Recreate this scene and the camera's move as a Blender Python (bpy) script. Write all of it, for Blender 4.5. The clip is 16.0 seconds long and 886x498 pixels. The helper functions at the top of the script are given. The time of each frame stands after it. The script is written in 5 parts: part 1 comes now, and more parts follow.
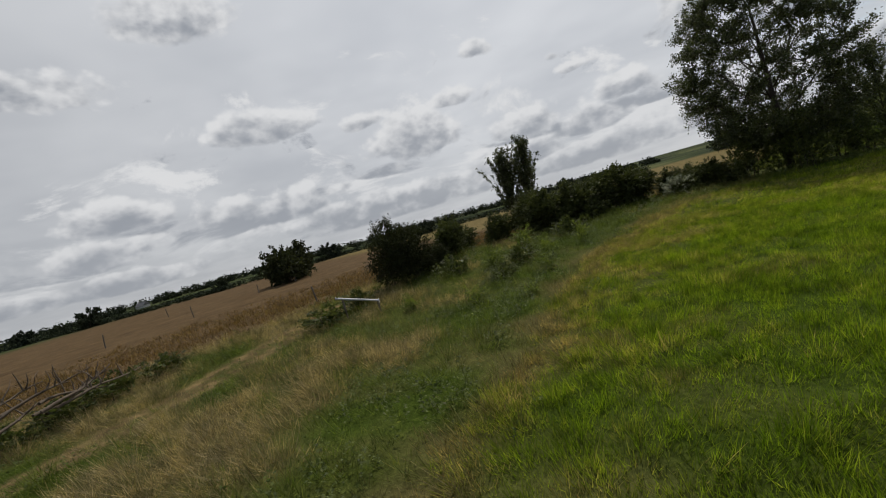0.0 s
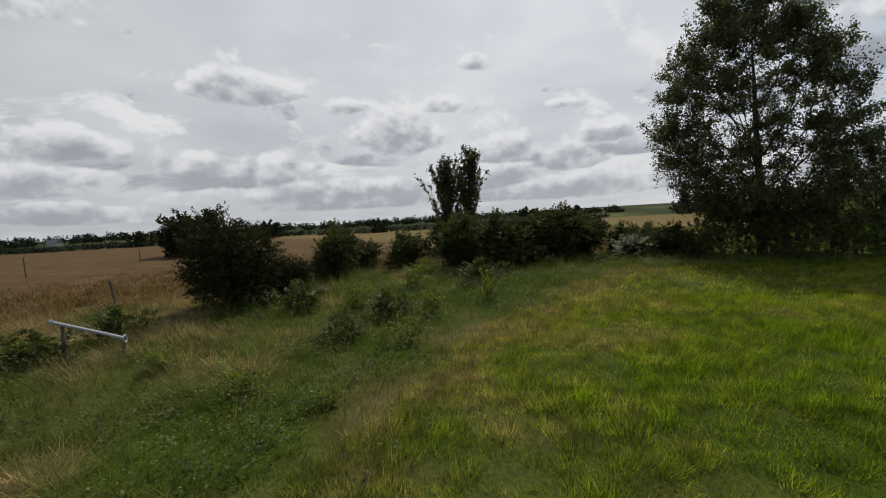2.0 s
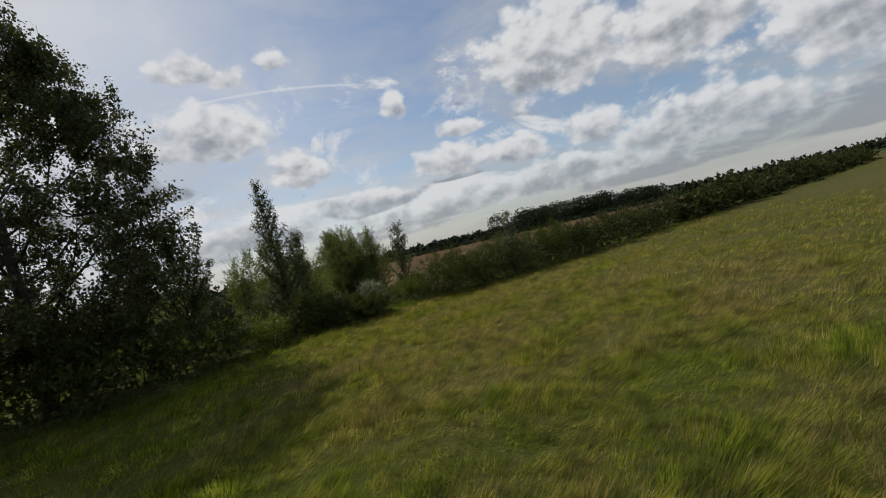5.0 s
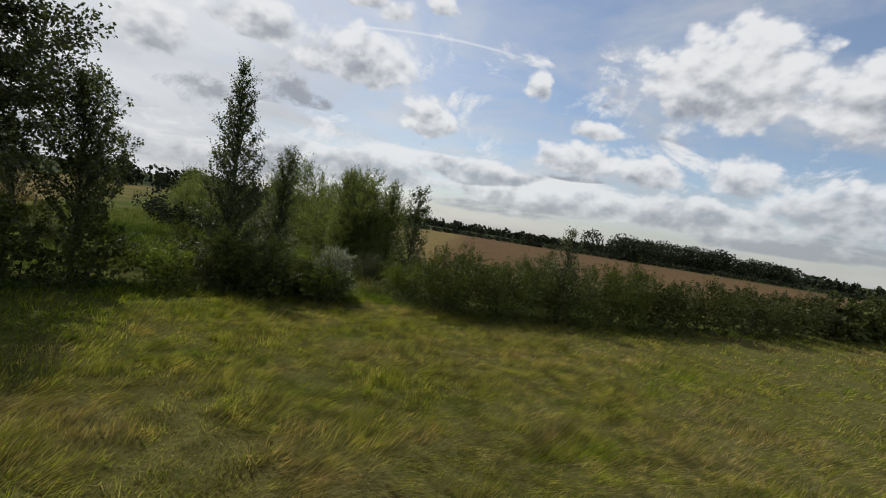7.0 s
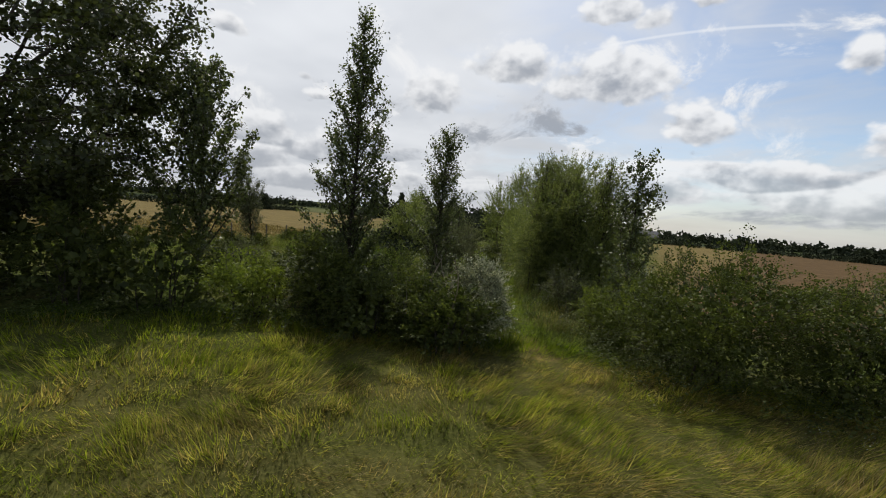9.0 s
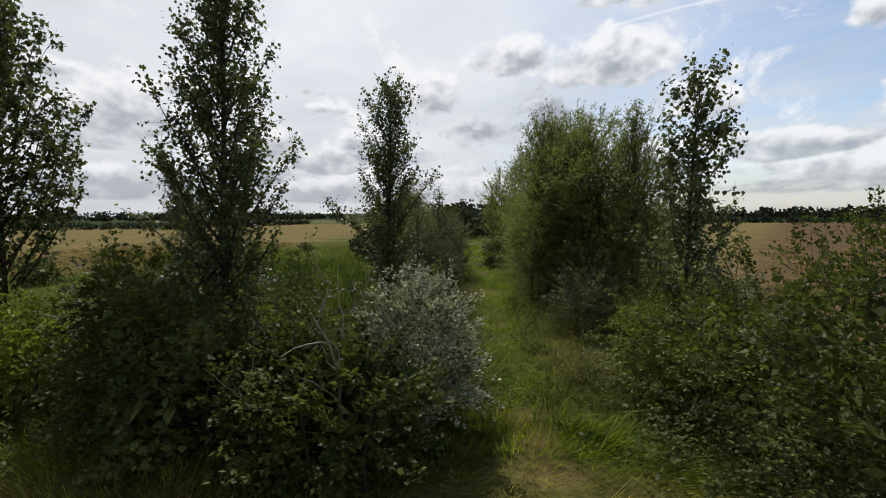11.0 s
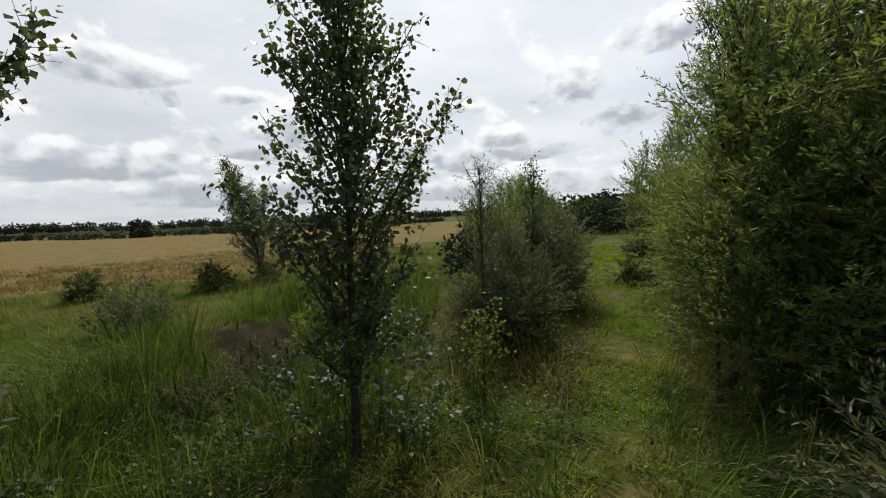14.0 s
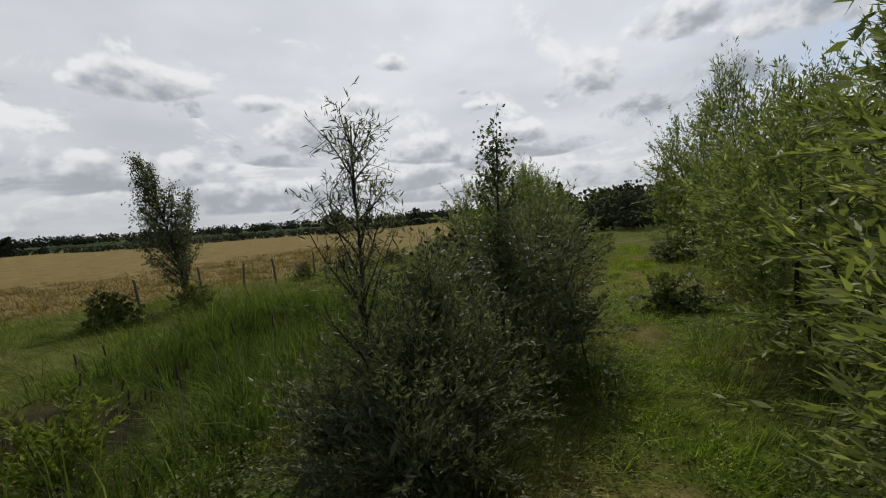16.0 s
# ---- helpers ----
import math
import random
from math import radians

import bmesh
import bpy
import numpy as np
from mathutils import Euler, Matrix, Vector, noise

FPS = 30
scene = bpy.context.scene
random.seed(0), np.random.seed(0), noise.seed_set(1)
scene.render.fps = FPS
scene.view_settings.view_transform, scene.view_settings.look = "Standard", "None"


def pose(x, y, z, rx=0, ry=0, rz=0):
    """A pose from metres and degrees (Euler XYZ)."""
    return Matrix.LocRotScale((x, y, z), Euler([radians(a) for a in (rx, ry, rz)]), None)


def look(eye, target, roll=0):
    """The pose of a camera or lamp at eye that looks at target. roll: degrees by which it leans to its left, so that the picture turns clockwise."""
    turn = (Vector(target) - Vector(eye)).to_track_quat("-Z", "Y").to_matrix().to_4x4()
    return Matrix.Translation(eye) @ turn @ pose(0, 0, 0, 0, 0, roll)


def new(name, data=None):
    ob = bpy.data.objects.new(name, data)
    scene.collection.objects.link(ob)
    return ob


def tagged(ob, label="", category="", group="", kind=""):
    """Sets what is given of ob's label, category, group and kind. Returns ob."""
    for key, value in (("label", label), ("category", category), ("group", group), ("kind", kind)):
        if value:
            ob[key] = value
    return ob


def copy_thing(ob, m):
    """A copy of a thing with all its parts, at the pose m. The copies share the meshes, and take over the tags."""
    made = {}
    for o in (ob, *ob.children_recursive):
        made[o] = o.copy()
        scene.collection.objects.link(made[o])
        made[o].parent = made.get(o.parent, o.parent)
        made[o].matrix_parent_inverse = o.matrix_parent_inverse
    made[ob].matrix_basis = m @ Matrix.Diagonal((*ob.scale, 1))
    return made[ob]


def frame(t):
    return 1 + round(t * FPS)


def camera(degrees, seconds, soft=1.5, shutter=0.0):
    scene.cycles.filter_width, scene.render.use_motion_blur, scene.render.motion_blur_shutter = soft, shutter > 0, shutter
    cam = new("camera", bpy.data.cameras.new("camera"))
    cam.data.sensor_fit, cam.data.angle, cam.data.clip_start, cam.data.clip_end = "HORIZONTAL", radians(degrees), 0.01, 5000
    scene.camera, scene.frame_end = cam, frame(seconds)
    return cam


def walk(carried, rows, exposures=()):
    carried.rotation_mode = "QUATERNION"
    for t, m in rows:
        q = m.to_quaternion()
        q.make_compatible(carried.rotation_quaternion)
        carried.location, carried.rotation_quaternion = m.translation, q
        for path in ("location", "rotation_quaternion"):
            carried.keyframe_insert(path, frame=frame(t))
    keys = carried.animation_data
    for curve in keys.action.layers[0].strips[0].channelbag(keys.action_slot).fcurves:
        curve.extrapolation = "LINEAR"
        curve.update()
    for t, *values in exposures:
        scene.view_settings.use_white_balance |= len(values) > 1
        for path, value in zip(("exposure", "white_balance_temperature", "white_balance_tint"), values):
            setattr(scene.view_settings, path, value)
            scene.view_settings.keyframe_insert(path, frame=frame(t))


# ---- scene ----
# ---- camera and path ----
cam = camera(89.2, 16.0, soft=1.1)
PATH = [
    (0, (6.274, -22.707, 3.218), (4.367, -22.116, 3.093), -15.8),
    (0.5, (4.810, -21.345, 3.221), (2.921, -20.700, 3.098), -12.8),
    (1, (3.363, -19.820, 3.258), (1.490, -19.130, 3.131), -8.7),
    (1.5, (2.077, -18.311, 3.232), (0.222, -17.575, 3.104), -6.4),
    (2, (0.911, -16.860, 3.227), (-0.934, -16.100, 3.096), -3.4),
    (2.5, (-0.319, -15.420, 3.249), (-2.161, -14.652, 3.118), -1.6),
    (3, (-1.653, -14.055, 3.188), (-3.462, -13.210, 3.063), -6.0),
    (3.5, (-2.865, -12.564, 3.148), (-4.351, -11.230, 3.039), -18.4),
    (4, (-3.569, -10.922, 3.170), (-4.462, -9.134, 3.087), -23.4),
    (4.5, (-3.845, -9.280, 3.008), (-4.109, -7.298, 2.949), -19.1),
    (4.7, (-3.736, -8.471, 3.061), (-3.769, -6.472, 3.022), -16.3),
    (5.2, (-3.401, -6.665, 3.143), (-3.003, -4.706, 3.115), -10.3),
    (5.7, (-2.422, -4.742, 3.411), (-1.934, -2.803, 3.364), -3.3),
    (6.3, (-0.958, -2.260, 3.698), (-0.662, -0.284, 3.612), 4.2),
    (6.8, (0.037, -0.033, 3.673), (0.032, 1.964, 3.563), 8.2),
    (7, (0.363, 0.890, 3.580), (0.247, 2.883, 3.464), 9.0),
    (7.5, (1.083, 3.192, 3.367), (0.624, 5.134, 3.238), 11.5),
    (8, (1.271, 5.505, 3.230), (0.494, 7.342, 3.088), 16.1),
    (8.5, (1.155, 7.349, 3.041), (0.091, 9.036, 2.891), 12.8),
    (9, (0.709, 8.890, 2.875), (-0.452, 10.512, 2.730), 5.0),
    (9.5, (0.171, 10.184, 2.787), (-0.993, 11.804, 2.643), 0.1),
    (10, (-0.325, 11.454, 2.732), (-1.491, 13.073, 2.589), -0.7),
    (10.2, (-0.509, 11.991, 2.703), (-1.680, 13.607, 2.564), -0.7),
    (10.9, (-1.059, 13.690, 2.649), (-2.264, 15.280, 2.505), -0.6),
    (11.6, (-1.532, 15.223, 2.631), (-2.824, 16.741, 2.473), 0.6),
    (12.3, (-2.196, 16.668, 2.613), (-3.623, 18.060, 2.448), 1.6),
    (12.5, (-2.397, 17.107, 2.569), (-3.868, 18.453, 2.412), 2.3),
    (13, (-3.047, 18.094, 2.583), (-4.619, 19.320, 2.420), 2.1),
    (13.5, (-3.694, 19.000, 2.577), (-5.319, 20.155, 2.418), -0.6),
    (14, (-4.415, 19.927, 2.555), (-6.053, 21.065, 2.404), -2.5),
    (14.5, (-5.109, 20.794, 2.552), (-6.752, 21.924, 2.401), -2.9),
    (15, (-5.822, 21.757, 2.538), (-7.485, 22.858, 2.393), -3.8),
    (15.5, (-6.553, 22.804, 2.569), (-8.233, 23.879, 2.415), -3.2),
    (16, (-7.173, 23.904, 2.554), (-8.863, 24.963, 2.404), -4.5),
]
walk(cam, [(t, look(eye, target, roll)) for t, eye, target, roll in PATH], [(0.0, -0.16), (1.5, -0.1), (3.0, -0.06), (4.0, -0.18), (4.7, -0.22), (6.8, -0.02), (8.0, 0.1), (10.2, 0.16), (12.3, 0.30), (14.5, 0.33), (16.0, 0.03)])

# ---- sun, sky and clouds ----
SUN_DIR = Vector((-0.46, 0.40, 0.765)).normalized()      # towards the sun
sun_data = bpy.data.lights.new("sun", "SUN")
sun_data.energy, sun_data.angle, sun_data.color = 3.0, radians(0.6), (1.0, 0.95, 0.87)
sun = new("sun", sun_data)
sun.matrix_world = look((0, 0, 60), Vector((0, 0, 60)) - SUN_DIR)

world = bpy.data.worlds.new("sky")
scene.world = world
world.use_nodes = True
wt = world.node_tree
wt.nodes.clear()


def wnode(kind, **values):
    n = wt.nodes.new(kind)
    for key, value in values.items():
        if key == "op":
            n.operation = value
        elif key == "clamp":
            n.use_clamp = value
    return n


def feed(node, slot, value):
    if value is None:
        return
    if isinstance(value, (int, float)):
        node.inputs[slot].default_value = value
    elif isinstance(value, tuple):
        node.inputs[slot].default_value = value if node.inputs[slot].type != "RGBA" else (*value[:3], 1)
    else:
        wt.links.new(value, node.inputs[slot])


def wm(op, a, b=None, c=None, clamp=False):
    n = wnode("ShaderNodeMath", op=op, clamp=clamp)
    for slot, value in enumerate((a, b, c)):
        feed(n, slot, value)
    return n.outputs[0]


def wramp(value, low, high, a=0.0, b=1.0):
    n = wt.nodes.new("ShaderNodeMapRange")
    n.interpolation_type = "SMOOTHSTEP"
    for slot, v in enumerate((value, low, high, a, b)):
        feed(n, slot, v)
    return n.outputs[0]


def wmix(fac, a, b):
    n = wt.nodes.new("ShaderNodeMix")
    n.data_type = "RGBA"
    feed(n, 0, fac), feed(n, 6, a), feed(n, 7, b)
    return n.outputs[2]


def wnoise(vector, scale, detail=6.0, rough=0.55, warp=0.0):
    n = wt.nodes.new("ShaderNodeTexNoise")
    n.inputs["Scale"].default_value, n.inputs["Detail"].default_value = scale, detail
    n.inputs["Roughness"].default_value, n.inputs["Distortion"].default_value = rough, warp
    wt.links.new(vector, n.inputs["Vector"])
    return n.outputs["Fac"]


def build_sky():
    coord = wt.nodes.new("ShaderNodeTexCoord").outputs["Generated"]
    split = wt.nodes.new("ShaderNodeSeparateXYZ")
    wt.links.new(coord, split.inputs[0])
    dx, dy, dz = split.outputs
    az = wm("MULTIPLY", wm("ARCTAN2", dx, dy), 57.2958)
    el = wm("MULTIPLY", wm("ARCSINE", dz), 57.2958)
    flat = wt.nodes.new("ShaderNodeCombineXYZ")
    feed(flat, 0, az), feed(flat, 1, wm("MULTIPLY", el, 1.35)), feed(flat, 2, 0.0)
    flat = flat.outputs[0]
    # high sheet, as seen on a plane overhead
    over = wm("ADD", wm("MAXIMUM", dz, 0.0), 0.16)
    sheet = wt.nodes.new("ShaderNodeCombineXYZ")
    feed(sheet, 0, wm("DIVIDE", dx, over)), feed(sheet, 1, wm("DIVIDE", dy, over)), feed(sheet, 2, 2.0)
    sheet = sheet.outputs[0]
    air = wt.nodes.new("ShaderNodeTexSky")
    air.sky_type, air.sun_disc = "NISHITA", False
    air.sun_elevation = math.asin(SUN_DIR.z)
    air.sun_rotation = math.atan2(SUN_DIR.x, SUN_DIR.y)
    air.air_density, air.dust_density, air.ozone_density = 1.0, 1.0, 1.6
    blue = wt.nodes.new("ShaderNodeVectorMath")
    blue.operation = "SCALE"
    wt.links.new(air.outputs[0], blue.inputs[0])
    blue.inputs[3].default_value = 0.115
    blue = blue.outputs[0]
    # thin veil: thick towards the sun's side, streaky and broken elsewhere
    veil_noise = wnoise(sheet, 1.3, 5.0, 0.6, 0.6)
    side = wramp(wm("ADD", az, wm("MULTIPLY", wm("SUBTRACT", veil_noise, 0.5), 60.0)), -34.0, 8.0, 1.0, 0.0)
    back = wramp(az, -185.0, -150.0, 0.0, 1.0)
    side = wm("MULTIPLY", side, back)
    streak = wramp(veil_noise, 0.36, 0.70, 0.08, 0.74)
    low = wramp(el, 0.0, 10.0, 0.6, 0.0)
    veil = wm("MAXIMUM", wm("MAXIMUM", wm("MULTIPLY", side, 0.97), streak), low, clamp=True)
    mottled = wnoise(sheet, 0.8, 4.0, 0.55)
    veil_colour = wmix(wramp(mottled, 0.3, 0.7), (0.50, 0.52, 0.555), (0.66, 0.675, 0.70))
    towards = wt.nodes.new("ShaderNodeVectorMath")
    towards.operation = "DOT_PRODUCT"
    wt.links.new(coord, towards.inputs[0])
    towards.inputs[1].default_value = Vector((-0.55, 0.40, 0.73)).normalized()
    glow = wm("ADD", 0.88, wm("MULTIPLY", wm("POWER", wm("MAXIMUM", towards.outputs["Value"], 0.0), 3.0), 0.45))
    bright = wt.nodes.new("ShaderNodeVectorMath")
    bright.operation = "SCALE"
    wt.links.new(veil_colour, bright.inputs[0])
    wt.links.new(glow, bright.inputs[3])
    colour = wmix(veil, blue, bright.outputs[0])
    # heaps of cumulus: bearing, height, half width, half height, in degrees
    west_heaps = [(-89.8, 15.7, 6.1, 2.6), (-62.4, 18.3, 2.1, 1.2), (-71.9, 10.5, 6.2, 3.9), (-67.7, 13.8, 2.4, 1.4), (-58.8, 8.1, 4.3, 2.6), (-52.0, 6.4, 2.7, 2.1), (-46.8, 8.9, 3.2, 2.2), (-38.4, 14.2, 3.7, 2.8),
                  (-53.9, 14.7, 1.1, 0.7), (-52.0, 12.9, 1.7, 0.7), (-106.2, 8.9, 4.8, 2.5), (-96.1, 6.9, 4.1, 2.2), (-88.8, 6.5, 3.6, 2.5), (-109.2, 5.5, 4.5, 1.9), (-78.3, 14.0, 2.4, 1.1), (-77.4, 3.7, 13.6, 2.0),
                  (-107.9, 2.4, 8.5, 1.4), (-52.1, 2.8, 9.9, 1.9), (-66.5, 13.8, 2.2, 1.4), (-61.0, 4.6, 6.4, 2.0), (-96.0, 27.5, 6.5, 3.4), (-111.0, 21.5, 7.0, 2.4)]
    north_heaps = [(-17.1, 16.7, 6.8, 4.0), (-12.9, 23.0, 2.2, 1.6), (-7.9, 24.5, 1.9, 1.3), (5.5, 17.5, 1.6, 2.3), (-7.4, 11.9, 3.5, 2.6), (-29.0, 18.2, 5.0, 2.9), (26.0, 18.0, 8.0, 6.6), (0.1, 6.6, 5.6, 2.1), (11.6, 9.6, 5.4, 2.5),
                   (19.8, 9.0, 3.8, 2.3), (28.6, 9.0, 3.6, 2.5), (13.6, 13.3, 3.3, 1.4), (-18.1, 23.9, 4.1, 1.8), (8.0, 4.0, 9.0, 2.2), (24.0, 4.6, 10.0, 2.4), (40.0, 6.3, 9.0, 3.0), (40.0, 16.0, 7.0, 5.0), (-12.0, 5.0, 7.0, 2.4)]
    other_heaps = [(60.0, 12.0, 16.0, 7.0), (95.0, 10.0, 20.0, 5.0), (140.0, 12.0, 18.0, 7.0), (-150.0, 12.0, 18.0, 6.0)]
    def billow(vector):
        """Cauliflower lobes: rounded cells over rounded cells, roughened."""
        n = wt.nodes.new("ShaderNodeTexVoronoi")
        n.feature, n.normalize = "SMOOTH_F1", True
        n.inputs["Scale"].default_value, n.inputs["Detail"].default_value, n.inputs["Roughness"].default_value = 0.40, 2.6, 0.5
        n.inputs["Smoothness"].default_value = 0.55
        wt.links.new(vector, n.inputs["Vector"])
        lobes = wm("SUBTRACT", 1.0, wm("MULTIPLY", n.outputs["Distance"], 1.35))
        return wm("ADD", wm("MULTIPLY", lobes, 0.5), wm("MULTIPLY", wnoise(vector, 0.17, 6.0, 0.54, 0.3), 0.5))

    fluff = billow(flat)
    above = wt.nodes.new("ShaderNodeVectorMath")
    above.operation = "ADD"
    wt.links.new(flat, above.inputs[0])
    above.inputs[1].default_value = (-0.7, 1.7, 0.0)
    relief = wm("SUBTRACT", fluff, billow(above.outputs[0]))
    rough_edge = wm("MULTIPLY", wm("SUBTRACT", fluff, 0.47), 2.4)
    best, rise = None, None
    for caz, cel, w, h in west_heaps + north_heaps + other_heaps:
        u = wm("DIVIDE", wm("SUBTRACT", az, caz), w)
        v = wm("DIVIDE", wm("SUBTRACT", el, cel), h)
        under = wm("MAXIMUM", wm("MULTIPLY", v, -0.75), 0.0)          # flatter below
        v2 = wm("ADD", v, wm("MULTIPLY", under, -1.0))
        r = wm("SQRT", wm("ADD", wm("MULTIPLY", u, u), wm("MULTIPLY", wm("SUBTRACT", v, under), wm("SUBTRACT", v, under))))
        f = wm("MULTIPLY", wm("SUBTRACT", 1.0, r), 0.4 + 0.6 * min(1.0, w / 6.0))
        if best is None:
            best, rise = f, v2
        else:
            pick = wramp(wm("SUBTRACT", f, best), -0.22, 0.22)
            rise = wm("ADD", wm("MULTIPLY", pick, v), wm("MULTIPLY", wm("SUBTRACT", 1.0, pick), rise))
            best = wm("MAXIMUM", best, f)
    body = wm("ADD", best, wm("MULTIPLY", rough_edge, 0.85))
    # long low banks near the horizon
    bank = wt.nodes.new("ShaderNodeCombineXYZ")
    feed(bank, 0, wm("MULTIPLY", az, 0.55)), feed(bank, 1, wm("MULTIPLY", el, 2.0)), feed(bank, 2, 9.0)
    banks = wnoise(bank.outputs[0], 0.11, 7.0, 0.6, 0.4)
    belt = wm("MULTIPLY", wramp(el, 0.5, 2.5), wramp(el, 6.0, 14.0, 1.0, 0.0))
    body = wm("MAXIMUM", body, wm("SUBTRACT", wm("MULTIPLY", wm("MULTIPLY", banks, belt), 2.6), 1.05))
    loose = wm("MULTIPLY", wnoise(flat, 0.10, 8.0, 0.62, 0.5), wm("MULTIPLY", wramp(el, 2.0, 6.0), wramp(el, 20.0, 32.0, 1.0, 0.0)))
    body = wm("MAXIMUM", body, wm("SUBTRACT", wm("MULTIPLY", loose, 2.8), 1.42))
    cover = wramp(body, 0.02, 0.36)
    lit = wm("ADD", wm("MULTIPLY", rise, 0.62), wm("ADD", wm("MULTIPLY", relief, 3.4), wm("MULTIPLY", wm("SUBTRACT", 0.75, body), 0.55)))
    lit = wm("SUBTRACT", lit, wm("ADD", wm("MULTIPLY", side, 0.16), wramp(el, 5.0, 11.0, 0.24, 0.0)))
    tone = wramp(lit, -0.70, 0.62)
    cloud = wmix(tone, (0.30, 0.325, 0.37), (0.81, 0.815, 0.825))
    colour = wmix(wm("MULTIPLY", cover, wm("SUBTRACT", wramp(el, 3.0, 12.0, 0.74, 0.93), wm("MULTIPLY", side, 0.08))), colour, cloud)
    # vapour trail
    along = wm("DIVIDE", wm("ADD", az, 16.6), 19.7)
    line = wm("ADD", wm("ADD", 20.9, wm("MULTIPLY", along, -0.3)), wm("MULTIPLY", wm("MULTIPLY", along, wm("SUBTRACT", 1.0, along)), 3.2))
    thin = wramp(wm("ABSOLUTE", wm("SUBTRACT", el, line)), 0.03, 0.22, 0.45, 0.0)
    ends = wm("MULTIPLY", wramp(along, -0.25, 0.0), wramp(along, 0.8, 1.05, 1.0, 0.0))
    colour = wmix(wm("MULTIPLY", thin, ends), colour, (0.80, 0.82, 0.85))
    ground_side = wramp(el, -2.0, -0.2, 1.0, 0.0)
    colour = wmix(ground_side, colour, (0.10, 0.11, 0.07))
    back_node = wt.nodes.new("ShaderNodeBackground")
    wt.links.new(colour, back_node.inputs[0])
    back_node.inputs[1].default_value = 1.0
    out = wt.nodes.new("ShaderNodeOutputWorld")
    wt.links.new(back_node.outputs[0], out.inputs[0])


build_sky()

# ---- materials ----
def material(name):
    m = bpy.data.materials.new(name)
    m.use_nodes = True
    m.node_tree.nodes.clear()
    return m, m.node_tree.nodes, m.node_tree.links


def ramp(nodes, links, fac, stops):
    r = nodes.new("ShaderNodeValToRGB")
    while len(r.color_ramp.elements) < len(stops):
        r.color_ramp.elements.new(0.5)
    for e, (p, c) in zip(r.color_ramp.elements, stops):
        e.position, e.color = p, (*c, 1)
    links.new(fac, r.inputs[0])
    return r.outputs[0]


def noise_fac(nodes, links, scale, detail=4.0, rough=0.6, source="Position"):
    geo = nodes.new("ShaderNodeNewGeometry")
    n = nodes.new("ShaderNodeTexNoise")
    n.inputs["Scale"].default_value, n.inputs["Detail"].default_value, n.inputs["Roughness"].default_value = scale, detail, rough
    links.new(geo.outputs[source], n.inputs["Vector"])
    return n.outputs["Fac"]


def mix_colour(nodes, links, fac, a, b, blend="MIX"):
    n = nodes.new("ShaderNodeMix")
    n.data_type, n.blend_type = "RGBA", blend
    for slot, value in ((0, fac), (6, a), (7, b)):
        if isinstance(value, (int, float)):
            n.inputs[slot].default_value = value
        elif isinstance(value, tuple):
            n.inputs[slot].default_value = (*value, 1)
        else:
            links.new(value, n.inputs[slot])
    return n.outputs[2]


def finish(nodes, links, colour, rough=0.6, spec=0.35, through_light=0.0, bump=None, bump_amount=0.3, bump_size=0.02):
    p = nodes.new("ShaderNodeBsdfPrincipled")
    links.new(colour, p.inputs["Base Color"])
    p.inputs["Roughness"].default_value = rough
    p.inputs["Specular IOR Level"].default_value = spec
    if bump is not None:
        b = nodes.new("ShaderNodeBump")
        b.inputs["Strength"].default_value, b.inputs["Distance"].default_value = bump_amount, bump_size
        links.new(bump, b.inputs["Height"])
        links.new(b.outputs[0], p.inputs["Normal"])
    out = nodes.new("ShaderNodeOutputMaterial")
    if through_light > 0:
        t = nodes.new("ShaderNodeBsdfTranslucent")
        warm = mix_colour(nodes, links, 0.55, colour, (0.85, 0.95, 0.34), "MULTIPLY")
        bright = nodes.new("ShaderNodeVectorMath")
        bright.operation = "SCALE"
        links.new(warm, bright.inputs[0])
        bright.inputs[3].default_value = 1.7
        links.new(bright.outputs[0], t.inputs[0])
        mx = nodes.new("ShaderNodeMixShader")
        mx.inputs[0].default_value = through_light
        links.new(p.outputs[0], mx.inputs[1])
        links.new(t.outputs[0], mx.inputs[2])
        links.new(mx.outputs[0], out.inputs[0])
    else:
        links.new(p.outputs[0], out.inputs[0])


def leaf_material(name, dark, mid, light, rough=0.5, spec=0.4, through_light=0.3, patch=1.5):
    """Leaves: each one its own shade, and drifts of lighter and darker shade through the crown."""
    m, nodes, links = material(name)
    geo = nodes.new("ShaderNodeNewGeometry")
    per_leaf = ramp(nodes, links, geo.outputs["Random Per Island"], [(0.0, dark), (0.5, mid), (0.88, mid), (1.0, light)])
    drift = ramp(nodes, links, noise_fac(nodes, links, patch, 3.0), [(0.32, (0.60, 0.60, 0.58)), (0.68, (1.38, 1.25, 1.0))])
    colour = mix_colour(nodes, links, 1.0, per_leaf, drift, "MULTIPLY")
    finish(nodes, links, colour, rough, spec, through_light)
    return m


def bark_material(name, dark, light, scale=9.0):
    m, nodes, links = material(name)
    fine = noise_fac(nodes, links, scale, 6.0, 0.7)
    broad = noise_fac(nodes, links, 1.7, 3.0)
    colour = mix_colour(nodes, links, 0.5, ramp(nodes, links, fine, [(0.3, dark), (0.7, light)]), ramp(nodes, links, broad, [(0.3, dark), (0.75, light)]))
    finish(nodes, links, colour, 0.85, 0.2, bump=fine, bump_amount=0.6)
    return m


